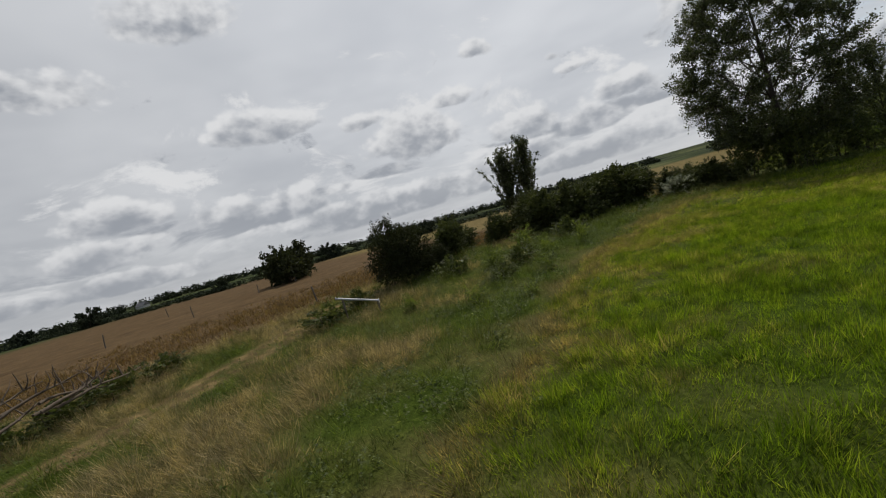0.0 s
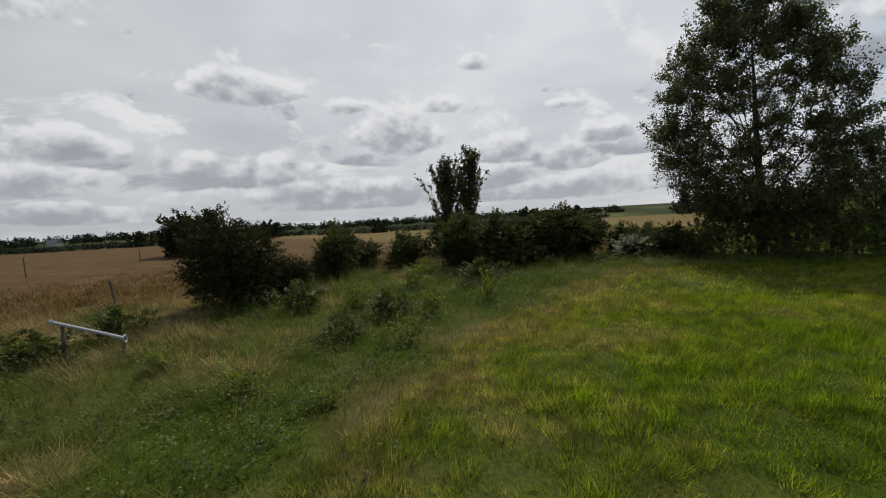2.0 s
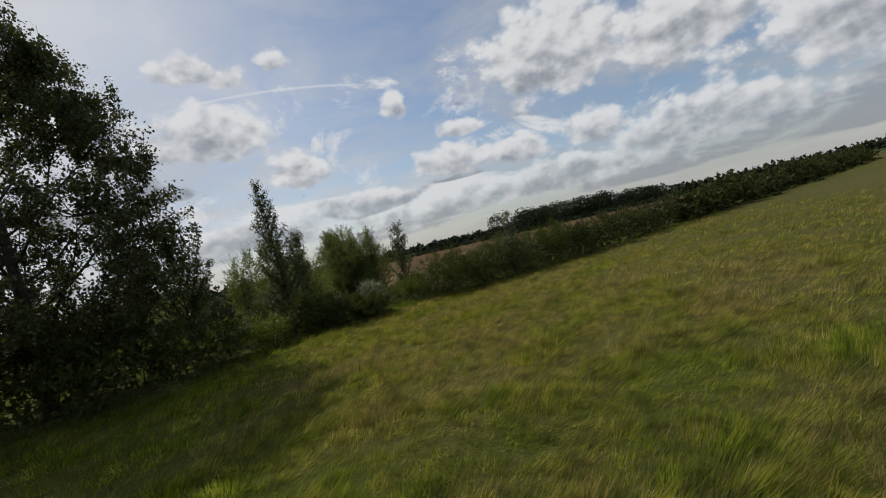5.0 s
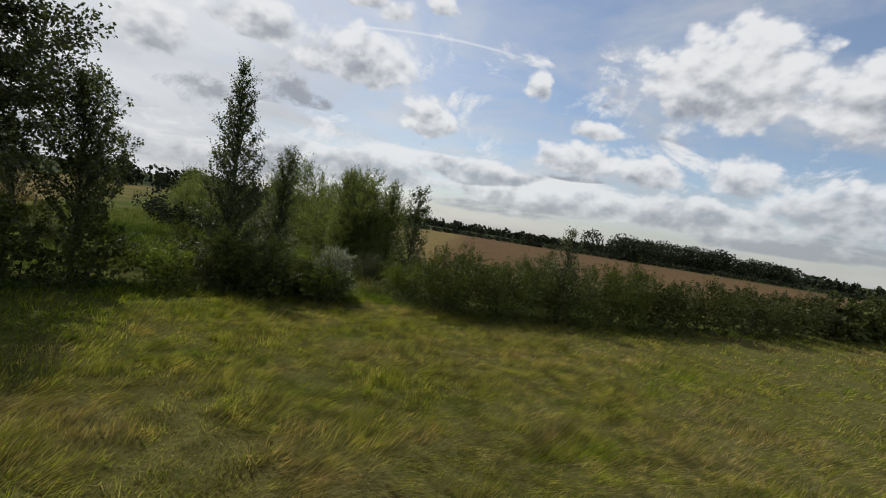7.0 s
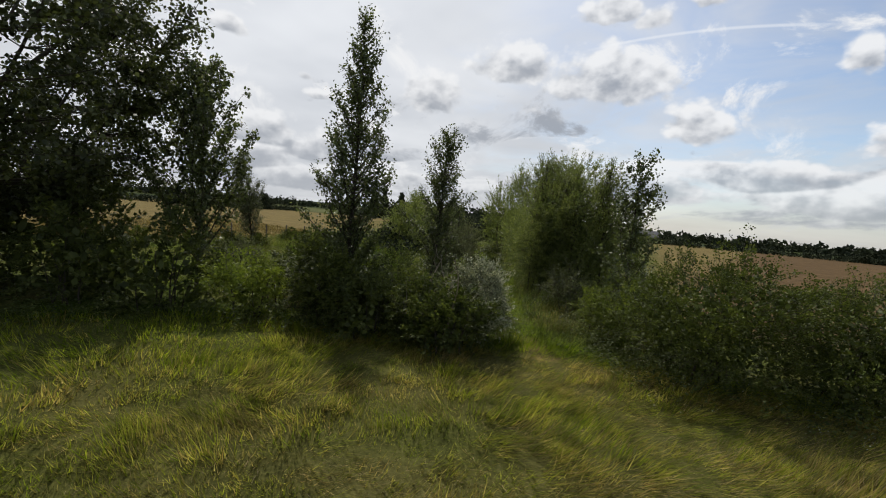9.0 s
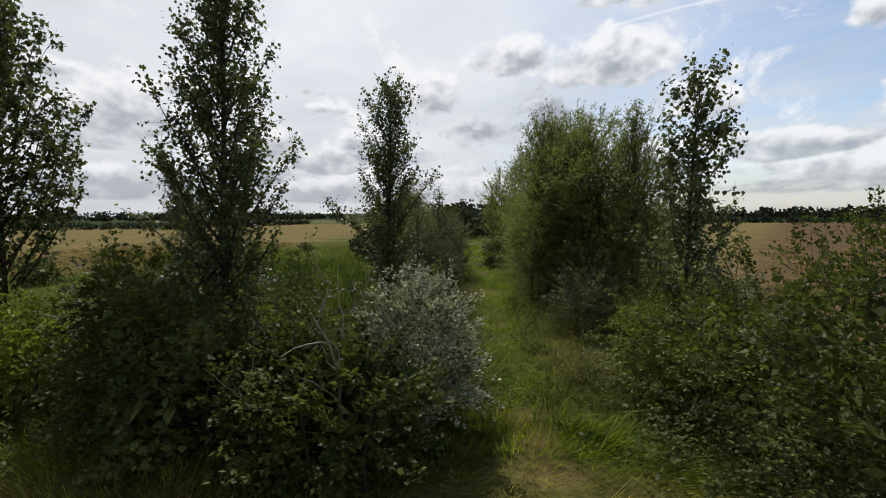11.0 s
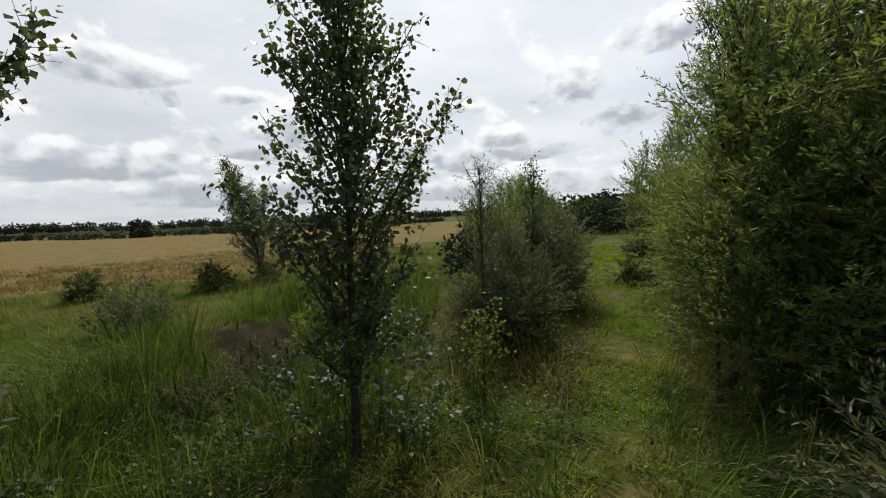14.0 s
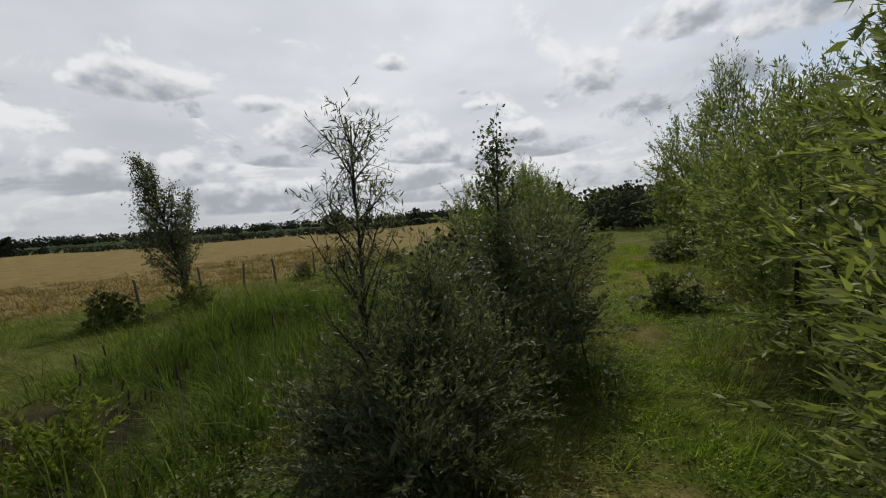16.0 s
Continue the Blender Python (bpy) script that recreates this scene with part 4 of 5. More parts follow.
plant_bush("willow_tree", "dense yellow-green osier willow crowding the path", -6.8, 28.8, 69, (4.0, 4.2, 6.6), WILLOW, 3300, 8, 0.125, 0.026, lumps=26, dome=0.1, clump=0.7, core=(0.7, 1.1, 1.9, 0.35), tilt_most=0.2, stems=9, thick=0.045, twig=(0.22, 0.45), droop=0.12, lift=0.35, along_twig=1.0, spread=0.012, inner=1.0, hollow=0.6, shoots=60, group=WILLOWS, category="tree")
plant_bush("sallow_bush", "low grey-leaved willow bush beside the path", -4.4, 23.4, 63, (1.7, 1.6, 1.7), SALLOW, 800, 8, 0.075, 0.016, lumps=8, stems=7, thick=0.015, droop=0.0, along_twig=0.9, spread=0.012, lift=0.5, twig=(0.25, 0.6), shoots=30)
for px_, py_, turn_, s_ in ((-21.5, 35.4, 30, (0.95, 0.95, 0.92)), (-24.0, 39.0, 160, (1.0, 1.0, 1.05)), (-26.5, 43.0, 280, (1.1, 1.1, 1.1))):
    again(osier, px_, py_, turn_, s_)

# grey sallows and shoots between path and ditch
SALLOWS = "sallow bushes by the ditch"
plant_bush("sallow_bush", "thick grey-green sallow bush between ditch and path", -12.6, 28.6, 71, (3.6, 3.2, 3.6), SALLOW, 2300, 8, 0.085, 0.028, inner=0.5, lumps=10, stems=10, droop=0.0, along_twig=0.9, spread=0.012, lift=0.8, twig=(0.25, 0.6), shoots=80, group=SALLOWS)
plant_bush("sallow_bush", "grey-green sallow with dry lower twigs", -10.6, 25.7, 72, (2.4, 2.4, 2.4), SALLOW, 2600, 9, 0.072, 0.018, inner=0.5, lumps=8, stems=10, droop=0.0, along_twig=0.9, spread=0.012, lift=0.8, twig=(0.25, 0.55), shoots=50, group=SALLOWS)
plant_upright("willow_shoot", "feathery upright willow shoot", -11.0, 25.4, 73, 3.4, 0.5, 24, 400, 7, 0.09, SALLOW, "sapling", low=0.3, aspect=0.15)
plant_upright("poplar_sapling", "leafy poplar sapling with a bare lower stem", -12.1, 27.9, 74, 3.7, 0.42, 16, 240, 6, 0.065, ASPEN_NEAR, "sapling", low=0.35)
plant_upright("poplar_sapling", "small yellow-green poplar sapling in long grass", -9.0, 23.7, 75, 1.2, 0.28, 12, 110, 5, 0.055, FRESH, "sapling", low=0.1)
plant_bush("willow_sprout", "pale fresh willow sprout at the ditch edge", -13.0, 22.8, 76, (1.2, 1.1, 1.6), FRESH, 330, 10, 0.095, 0.034, lumps=5, stems=6, thick=0.008, droop=0.0, along_twig=0.7, lift=1.4, twig=(0.25, 0.5), inner=0.0, group=SALLOWS)

plant_bush("bramble_bush", "bright green bramble mound spilling towards the path", -2.5, 22.7, 43, (3.0, 2.7, 1.75), SUNLIT_BRAMBLE, 2400, 6, 0.058, 0.044, lumps=10, group=HEDGE, shoots=60, inner=0.5)
for k, (px_, py_, h_) in enumerate(((-7.6, 28.5, 5.7), (-7.3, 27.8, 5.5), (-7.1, 26.5, 5.5), (-5.5, 26.4, 5.0), (-4.4, 26.5, 5.2), (-6.2, 26.9, 4.8))):
    plant_upright("willow_tree", "slender upright willow plume growing through the willow clump", px_, py_, 641 + k, h_, 1.25, 46, 760, 10, 0.10, WILLOW, group=WILLOWS, low=0.42, slim=1.2, taper=0.75, aspect=0.22)
plant_bush("willow_tree", "dense leafy willow growth hanging over the path side", -6.5, 26.5, 68, (2.6, 2.6, 4.6), WILLOW, 3700, 12, 0.088, 0.019, lumps=18, dome=0.1, clump=0.5, core=(0.6, 1.0, 1.6, 0.4), tilt_most=0.15, stems=6, thick=0.04, twig=(0.15, 0.32), droop=0.1, lift=0.4, along_twig=1.1, spread=0.012, inner=0.9, hollow=0.6, group=WILLOWS, category="tree")

# dead bare branches and leafy scrub at the near side of the gap
def bare_branch(name, label, x, y, seed, height, mat, count=5, thick=0.02):
    rng = np.random.default_rng(seed)
    lines = [(bent(rng, (rng.normal(0, 0.08), rng.normal(0, 0.08), -0.05), (rng.normal(0, 0.4), rng.normal(0, 0.4), 1), height * rng.uniform(0.7, 1.0), 8, 0.1, 0.22), thick, thick * 0.3) for _ in range(count)]
    base, side = [p for p, _, _ in lines], []
    for _ in range(count * 6):
        q, w = along(rng, base, 1, 0.3, 0.95)
        side.append((bent(rng, q[0], unit(w[0] * 0.5 + rng.normal(0, 0.8, 3)), height * rng.uniform(0.12, 0.35), 5, 0.1, 0.28), thick * 0.4, thick * 0.12))
    ob = thing(name, x, y, label, "dead bush")
    for line in lines:
        part("stem", quick_mesh("stem", *tubes([line], 6), mat), ob)
    for line in side:
        part("branch", quick_mesh("branch", *tubes([line], 5), mat), ob)
    return ob


bare_branch("dead_bush", "bleached crooked bare branches of a dead shrub", -4.9, 17.2, 81, 2.6, PALE_BARK, 4, 0.026)
bare_branch("dead_bush", "bare grey twigs standing among green scrub", -5.4, 17.7, 82, 2.3, PALE_BARK, 4, 0.016)
plant_bush("elder_bush", "yellow-green leafy scrub round bare branches", -5.3, 17.3, 83, (1.9, 1.5, 1.7), FRESH, 420, 7, 0.045, 0.035, stems=6, thick=0.014, inner=0.1, hollow=0.3, group=THICKET)
bare_branch("dead_sapling", "thin dead leafless sapling beside the poplar", -18.6, 6.6, 84, 3.1, BARK, 1, 0.03)

# ---- scrub along the crop field ----
S1 = plant_bush("thorn_bush", "rounded dark purple-brown thorn bush standing alone", -17.4, -17.9, 91, (4.2, 4.0, 4.3), DARKBUSH, 4000, 6, 0.068, 0.05, inner=0.8, solid=True, lumps=14, shoots=70, group="field scrub")
again(S1, -18.3, -15.8, 80, (0.55, 0.5, 0.48))
S2 = plant_bush("thorn_bush", "upright dark green thorn bush at the crop edge", -22.6, -13.2, 92, (3.0, 2.9, 3.7), THORN, 1500, 6, 0.10, 0.072, inner=0.8, solid=True, lumps=12, shoots=40, group="field scrub")
for px_, py_, turn_, s_ in ((-25.4, -11.2, 90, (0.85, 0.85, 0.65)), (-22.6, -9.3, 30, (0.9, 0.9, 0.75)), (-20.6, -7.2, 200, (1.2, 1.1, 1.0)), (-19.6, -4.6, 110, (1.35, 1.2, 1.0)), (-20.2, -1.6, 270, (1.5, 1.3, 1.05)),
                            (-20.8, 1.2, 330, (1.3, 1.3, 0.95)), (-27.5, -3.5, 10, (1.6, 1.5, 1.1)), (-19.8, 4.2, 60, (1.1, 1.1, 0.72)), (-18.0, 5.4, 150, (1.2, 1.1, 0.72)), (-18.2, 3.2, 80, (0.9, 0.9, 0.5)), (-29.0, 3.0, 240, (1.5, 1.5, 1.0))):
    again(S2, px_, py_, turn_, s_)
TWINS = "twin poplars in the scrub"
plant_upright("poplar_tree", "dark bushy poplar in a field-edge thicket", -34.5, 0.1, 93, 7.9, 2.0, 70, 2000, 6, 0.17, POPLAR, group=TWINS, lean=(0.03, 0.06), low=0.06, taper=0.6, slim=1.6, aspect=0.7)
plant_upright("poplar_tree", "dark bushy poplar beside its twin", -35.6, -1.4, 94, 7.3, 2.0, 70, 2000, 6, 0.17, POPLAR, group=TWINS, lean=(0.03, 0.06), low=0.06, taper=0.6, slim=1.6, aspect=0.7)
plant_upright("young_fir_tree", "small narrow dark sapling by the thicket", -20.6, 6.4, 95, 2.0, 0.5, 20, 320, 5, 0.08, HAWTHORN, "sapling", low=0.08)
SAP = "saplings in the rough grass"
sap = plant_bush("shrub_sapling", "small bright green self-sown shrub in rough grass", -10.2, -13.4, 96, (1.0, 0.9, 0.85), FRESH, 150, 6, 0.065, 0.045, lumps=5, stems=5, thick=0.01, group=SAP)
for px_, py_, turn_, s_ in ((-12.6, -11.8, 50, (0.9, 0.9, 1.3)), (-8.6, -17.4, 160, 0.9), (-14.6, -13.8, 200, (1.3, 1.2, 1.2)), (-16.4, -11.0, 300, (1.4, 1.3, 1.5)), (-11.2, -19.2, 90, 0.8), (-7.2, -15.9, 20, 0.6), (-13.2, -9.4, 120, (0.7, 0.7, 1.4))):
    again(sap, px_, py_, turn_, s_)
low = plant_bush("bramble_bush", "low dark bramble mound in rough grass", -13.0, -13.2, 97, (1.9, 1.7, 0.9), HAWTHORN, 360, 6, 0.085, 0.06, lumps=7, group=SAP)
for px_, py_, turn_, s_ in ((-14.6, -20.8, 40, 1.1), (-11.2, -14.9, 160, 0.8), (-15.8, -15.6, 250, 1.2), (-16.2, -8.2, 10, 1.3), (-13.0, -22.4, 100, (1.5, 0.9, 1.0)), (-10.4, -32.4, 15, (1.2, 1.2, 1.0)), (-11.6, -31.2, 70, (1.4, 1.2, 1.0)), (-13.0, -30.2, 130, (1.3, 1.2, 1.1)), (-14.4, -28.8, 220, (1.3, 1.1, 0.9))):
    again(low, px_, py_, turn_, s_)
plant_bush("oak_clump", "broad dark clump of hedgerow trees far over the crop", -66.0, -25.0, 98, (14.5, 9.0, 7.0), DARKBUSH, 1500, 6, 0.34, 0.26, solid=True, lumps=10, twig=(0.5, 1.2), spread=0.12, thick=0.15, category="tree", group="far trees")

# scrub at the crop edge seen over the ditch
fs = plant_bush("thorn_bush", "small round dark bush at the crop edge", -25.4, 18.4, 101, (1.7, 1.6, 1.25), HAWTHORN, 420, 6, 0.09, 0.065, lumps=6, group="crop edge bushes")
for px_, py_, turn_, s_ in ((-23.8, 22.4, 80, (1.0, 1.0, 1.0)), (-28.6, 14.2, 170, (1.2, 1.1, 1.0)), (-24.6, 24.6, 20, (1.0, 1.0, 0.85)), (-28.8, 29.6, 250, (0.6, 0.6, 0.8)), (-30.4, 32.0, 320, (0.7, 0.7, 0.6)), (-31.5, 35.5, 20, (0.9, 0.9, 0.7)), (-14.5, 31.0, 20, (0.9, 0.9, 0.8)), (-13.0, 33.5, 70, (1.0, 1.0, 0.8)), (-17.5, 41.5, 190, (1.2, 1.2, 0.9))):
    again(fs, px_, py_, turn_, s_)
plant_bush("sallow_bush", "soft grey-green sallow in long grass", -18.2, 19.8, 102, (2.1, 2.0, 1.55), SALLOW, 800, 7, 0.075, 0.03, lumps=7, along_twig=0.7, lift=0.9, group=SALLOWS)
plant_bush("sallow_bush", "low weedy willow growth in long grass", -12.0, 20.6, 103, (1.8, 1.6, 0.85), SALLOW, 420, 7, 0.065, 0.022, lumps=6, along_twig=0.7, lift=0.9, group=SALLOWS)
plant_bush("willowherb_patch", "pale leafy willowherb in front of the muddy ditch", -12.8, 21.7, 105, (1.8, 1.5, 1.05), SALLOW, 420, 8, 0.075, 0.022, lumps=7, along_twig=0.7, lift=0.9, inner=0.2, stems=6, thick=0.008, group=SALLOWS)
plant_bush("willowherb_patch", "mixed green willowherb beside the ditch", -12.1, 21.15, 106, (1.5, 1.3, 0.95), BRAMBLE, 380, 8, 0.07, 0.026, lumps=7, lift=0.9, inner=0.2, stems=6, thick=0.008, group=SALLOWS)
plant_bush("nettle_patch", "mixed leafy weeds under the young poplar", -9.6, 20.6, 104, (2.0, 1.8, 0.8), BRAMBLE, 520, 6, 0.06, 0.04, lumps=7, inner=0.1, group=SALLOWS)

# far single trees
plant_bush("oak_tree", "round dark tree beyond the end of the path", -41.0, 68.0, 111, (7.2, 7.0, 6.0), HAWTHORN, 1300, 6, 0.22, 0.16, solid=True, lumps=10, twig=(0.3, 0.8), spread=0.08, thick=0.12, category="tree", group="far trees")
field_oak = plant_bush("field_oak", "small round dark hedgerow tree far over the crop", -120.0, 62.0, 115, (8.0, 7.5, 6.0), FARWOOD, 240, 5, 0.75, 0.6, solid=True, lumps=8, stems=2, thick=0.2, twig=(0.4, 1.0), spread=0.25, category="tree", group="far trees")
for px_, py_, turn_, s_ in ((-150, 22, 40, 0.9), (-168, -12, 100, 1.1), (-152, -48, 190, 0.8), (-172, -92, 250, 1.2), (-138, 96, 310, 1.0), (-126, 82, 20, 0.7), (-36, 163, 70, 0.9), (24, 175, 150, 0.8), (60, 172, 240, 1.1), (-190, -120, 60, 1.0)):
    again(field_oak, px_, py_, turn_, s_)
LOMB = "far narrow poplars"
plant_upright("lombardy_poplar", "narrow dark far poplar", -112.0, 128.0, 112, 11.5, 1.3, 50, 340, 6, 0.7, FARWOOD, group=LOMB, low=0.05, slim=1.8)
plant_upright("lombardy_poplar", "narrow dark far poplar", -116.0, 126.0, 113, 10.5, 1.3, 46, 340, 6, 0.7, FARWOOD, group=LOMB, low=0.05, slim=1.8)
plant_upright("lombardy_poplar", "narrow dark far poplar", -106.0, 130.0, 114, 9.5, 1.3, 46, 340, 6, 0.7, FARWOOD, group=LOMB, low=0.05, slim=1.8)


# ---- far woods and hedgerows ----
def far_growth(name, label, line, seed, height, depth, leaf, per_metre, category="wood", uneven=0.45):
    """Hedgerow or wood: rounded crowns side by side, each of many leaf clumps."""
    rng = np.random.default_rng(seed)
    base, way, face, size = [], [], [], []
    for (ax, ay), (bx, by) in zip(line[:-1], line[1:]):
        run = math.hypot(bx - ax, by - ay)
        for _ in range(max(2, int(run / (height * 0.18)))):
            u = rng.uniform()
            h = height * (1 + rng.uniform(-uneven, uneven * 0.6))
            r = h * rng.uniform(0.45, 0.75)
            cx, cy = ax + (bx - ax) * u + rng.normal(0, depth), ay + (by - ay) * u + rng.normal(0, depth)
            n = max(12, int(per_metre * height * 0.25))
            d = unit(rng.normal(0, 1, (n, 3)))
            p = np.array((cx, cy, float(terrain(cx, cy)) + h * 0.5)) + d * np.array((r, r, h * 0.5)) * rng.uniform(0.55, 1.05, (n, 1))
            base.append(p), way.append(unit(rng.normal(0, 1, (n, 3)))), face.append(unit(rng.normal(0, 1, (n, 3)))), size.append(leaf * rng.uniform(0.6, 1.3, n))
    size = np.concatenate(size)
    me = quick_mesh(name, *leaf_array(np.concatenate(base), np.concatenate(way), np.concatenate(face), size, size * 0.8), FARWOOD)
    tagged(new(name, me), label, category, kind="stuff")


far_growth("hedgerow", "long dark hedgerow at the far side of the crop", [(-210, -150), (-175, -95), (-150, -45), (-172, -15), (-150, 25), (-125, 70), (-150, 120)], 121, 1.7, 1.5, 0.5, 50, uneven=0.45)
far_growth("woodland", "dark line of woods on the western horizon", [(-330, -260), (-300, -140), (-310, -60), (-290, 40), (-250, 130), (-230, 210)], 122, 3.8, 8.0, 1.1, 45, uneven=0.6)
far_growth("hedgerow", "dark hedgerow beyond the eastern field", [(-60, 150), (-20, 170), (30, 175), (90, 170), (160, 150)], 123, 1.8, 1.5, 0.45, 80, uneven=0.4)
far_growth("woodland", "rounded dark copse beyond the eastern field", [(62, 205), (84, 204), (106, 198)], 124, 10.0, 6.0, 0.8, 300, uneven=0.2)
far_growth("woodland", "second dark copse beyond the eastern field", [(112, 196), (126, 190)], 125, 8.0, 5.0, 0.8, 300, uneven=0.2)
far_growth("woodland", "dark woods on the northern horizon", [(-160, 300), (-60, 330), (40, 340), (160, 300), (280, 240), (380, 120)], 126, 5.0, 8.0, 2.4, 18, uneven=0.6)
far_growth("woodland", "trees along the far hill", [(-120, 135), (-95, 150), (-70, 160)], 127, 7.0, 4.0, 1.3, 60)
far_growth("woodland", "woods behind the open meadow", [(380, 120), (330, -120), (180, -260), (-40, -320), (-220, -330), (-330, -260)], 128, 9.0, 8.0, 3.4, 7)
far_growth("scrub", "grey-green scrub beyond the willows", [(-12, 52), (-24, 60), (-36, 62), (-44, 74)], 129, 3.2, 2.5, 0.45, 130)
far_growth("scrub", "willow scrub beyond the ditch", [(-20, 33), (-24, 38), (-30, 46), (-36, 54)], 130, 1.6, 1.6, 0.24, 170)


def far_house(x, y, turn, w, d, h):
    house = thing("house", x, y, "small pale far house with a slate roof", "house", "far houses", turn=turn)
    bm = bmesh.new()
    bmesh.ops.create_cube(bm, size=1.0, matrix=Matrix.Translation((0, 0, h / 2)) @ Matrix.Diagonal((w, d, h, 1)))
    me = bpy.data.meshes.new("wall")
    bm.to_mesh(me), bm.free()
    me.materials.append(PALE_WALL)
    part("wall", me, house)
    o = 0.3
    v = [(-w / 2 - o, -d / 2 - o, h), (w / 2 + o, -d / 2 - o, h), (w / 2 + o, d / 2 + o, h), (-w / 2 - o, d / 2 + o, h), (-w / 2 - o, 0, h + d * 0.45), (w / 2 + o, 0, h + d * 0.45)]
    roof = bpy.data.meshes.new("roof")
    roof.from_pydata(v, [], [(0, 1, 5, 4), (2, 3, 4, 5), (0, 4, 3), (1, 2, 5), (3, 2, 1, 0)])
    roof.materials.append(SLATE)
    part("roof", roof, house)


far_house(-38, 196, 15, 9, 5, 2.0)
far_house(-262, -104, 60, 5, 4, 1.3)


# ---- fence posts, barrier pole, dead wood ----
def fence_post(x, y, tilt, height):
    """A split round post with a chamfered, weathered top."""
    rng = np.random.default_rng(int(abs(x * 131 + y * 17)) % 9999)
    z = np.array([-0.25, 0.0, height * 0.5, height - 0.05, height])
    pts = np.stack([rng.normal(0, 0.006, 5), rng.normal(0, 0.006, 5), z], 1)
    v, f = tubes([(pts, 0.055, 0.048)], 7)
    v[-7:] = v[-7:] * np.array((0.7, 0.7, 1)) + np.array((0, 0, 0.0))
    me = bpy.data.meshes.new("fence_post")
    me.from_pydata(v.tolist(), [], f.tolist() + [list(range(28, 35))])
    me.materials.append(POST_WOOD)
    ob = tagged(new("fence_post", me), "weathered round wooden fence post at the crop edge", "post", "fence posts")
    ob.matrix_world = pose(x, y, float(terrain(x, y)), tilt, tilt * 0.6, 0)


for px_, py_, tilt_, h_ in ((-28.6, 25.2, 3, 1.15), (-28.9, 26.9, -4, 1.1), (-29.5, 28.4, 5, 1.15), (-30.0, 30.4, -2, 1.1), (-30.6, 32.6, 4, 1.05), (-27.8, 23.0, 4, 1.0),
                            (-21.5, -22.5, 5, 1.0), (-46.0, -34.5, 2, 1.2), (-39.0, -40.0, -4, 1.2), (-43.0, -54.5, 3, 1.2), (-58.0, -29.0, 0, 1.2), (-66.0, -42.0, 4, 1.3)):
    fence_post(px_, py_, tilt_, h_)


def barrier_pole():
    x, y = -13.0, -21.0
    ob = thing("barrier_pole", x, y, "fallen pale galvanised barrier pole resting on short posts in rough grass", "pole", turn=72.0)
    z = 0.62
    part("pole", quick_mesh("pole", *tubes([(np.array([(-0.86, 0, z + 0.36), (-0.3, 0, z + 0.18), (0.4, 0, z - 0.04), (0.88, 0, z - 0.2)]), 0.042, 0.042)], 12), GALVANISED), ob)
    part("end_cap", quick_mesh("end_cap", *tubes([(np.array([(-0.885, 0, z + 0.368), (-0.845, 0, z + 0.355)]), 0.06, 0.06)], 12), GALVANISED), ob)
    ring = np.linspace(0, 2 * np.pi, 13)
    hoop = np.stack([0.87 + 0.0 * ring, 0.09 * np.cos(ring), z - 0.2 + 0.09 * np.sin(ring)], 1)
    part("clamp", quick_mesh("clamp", *tubes([(hoop, 0.018, 0.018)], 6), GALVANISED), ob, "pale steel ring clamp")
    for u in (-0.6, 0.82):
        part("post", quick_mesh("post", *tubes([(np.array([(u, 0.0, -0.3), (u, 0.0, 0.2), (u, 0.0, z + 0.06 - 0.32 * u)]), 0.05, 0.045)], 8), POST_WOOD), ob)


barrier_pole()


def dead_wood_heap():
    rng = np.random.default_rng(141)
    heap = thing("dead_wood_heap", -11.7, -31.5, "heap of fallen grey-brown dead branches over brambles", "branches", turn=151.0)
    for k in range(9):
        a = rng.uniform(-0.35, 0.35)
        p = bent(rng, (rng.uniform(-2.2, -0.2), rng.normal(0, 0.35), 0.45 + 0.07 * k), (math.cos(a), math.sin(a), rng.uniform(0.0, 0.28)), rng.uniform(1.6, 3.4), 8, 0.05, 0.10)
        lines = [(p, rng.uniform(0.045, 0.08), 0.02)]
        for _ in range(3):
            q, w = along(rng, [p], 1, 0.3, 0.9)
            lines.append((bent(rng, q[0], unit(w[0] * 0.4 + rng.normal(0, 0.5, 3) + UP * 0.9), rng.uniform(0.3, 1.0), 5, 0.2, 0.2), 0.03, 0.009))
        part("branch", quick_mesh("branch", *tubes(lines, 6), DEADWOOD), heap)


dead_wood_heap()


# ---- reedmace by the ditch ----
def reedmace(x, y, seed):
    rng = np.random.default_rng(seed)
    ob = thing("reedmace", x, y, "thin reedmace stalk with a brown seed head by the ditch", "reed", "reedmace stalks")
    h = rng.uniform(1.05, 1.4)
    lean = rng.normal(0, 0.06, 2)
    stalk = np.array([(lean[0] * u * u, lean[1] * u * u, u * h) for u in np.linspace(0, 1, 6)])
    part("stalk", quick_mesh("stalk", *tubes([(stalk, 0.006, 0.004)], 5), PALE_BARK), ob)
    a, b = stalk[-2] * 0.75 + stalk[-1] * 0.25, stalk[-1]
    head = np.array([a, a * 0.85 + b * 0.15, a * 0.15 + b * 0.85, b])
    v, f = tubes([(head, 1.0, 1.0)], 8)
    rad = np.repeat([0.004, 0.013, 0.013, 0.004], 8)[:, None]
    centre = np.repeat(head, 8, 0)
    part("seed_head", quick_mesh("seed_head", centre + (v - centre) * rad, f, CATTAIL), ob, "brown velvety seed head")


for k in range(26):
    rr = np.random.default_rng(200 + k)
    u_ = rr.uniform()
    reedmace(-9.2 - 6.5 * u_ + rr.normal(0, 0.5), 20.2 + 4.0 * u_ + rr.normal(0, 0.7), 300 + k)


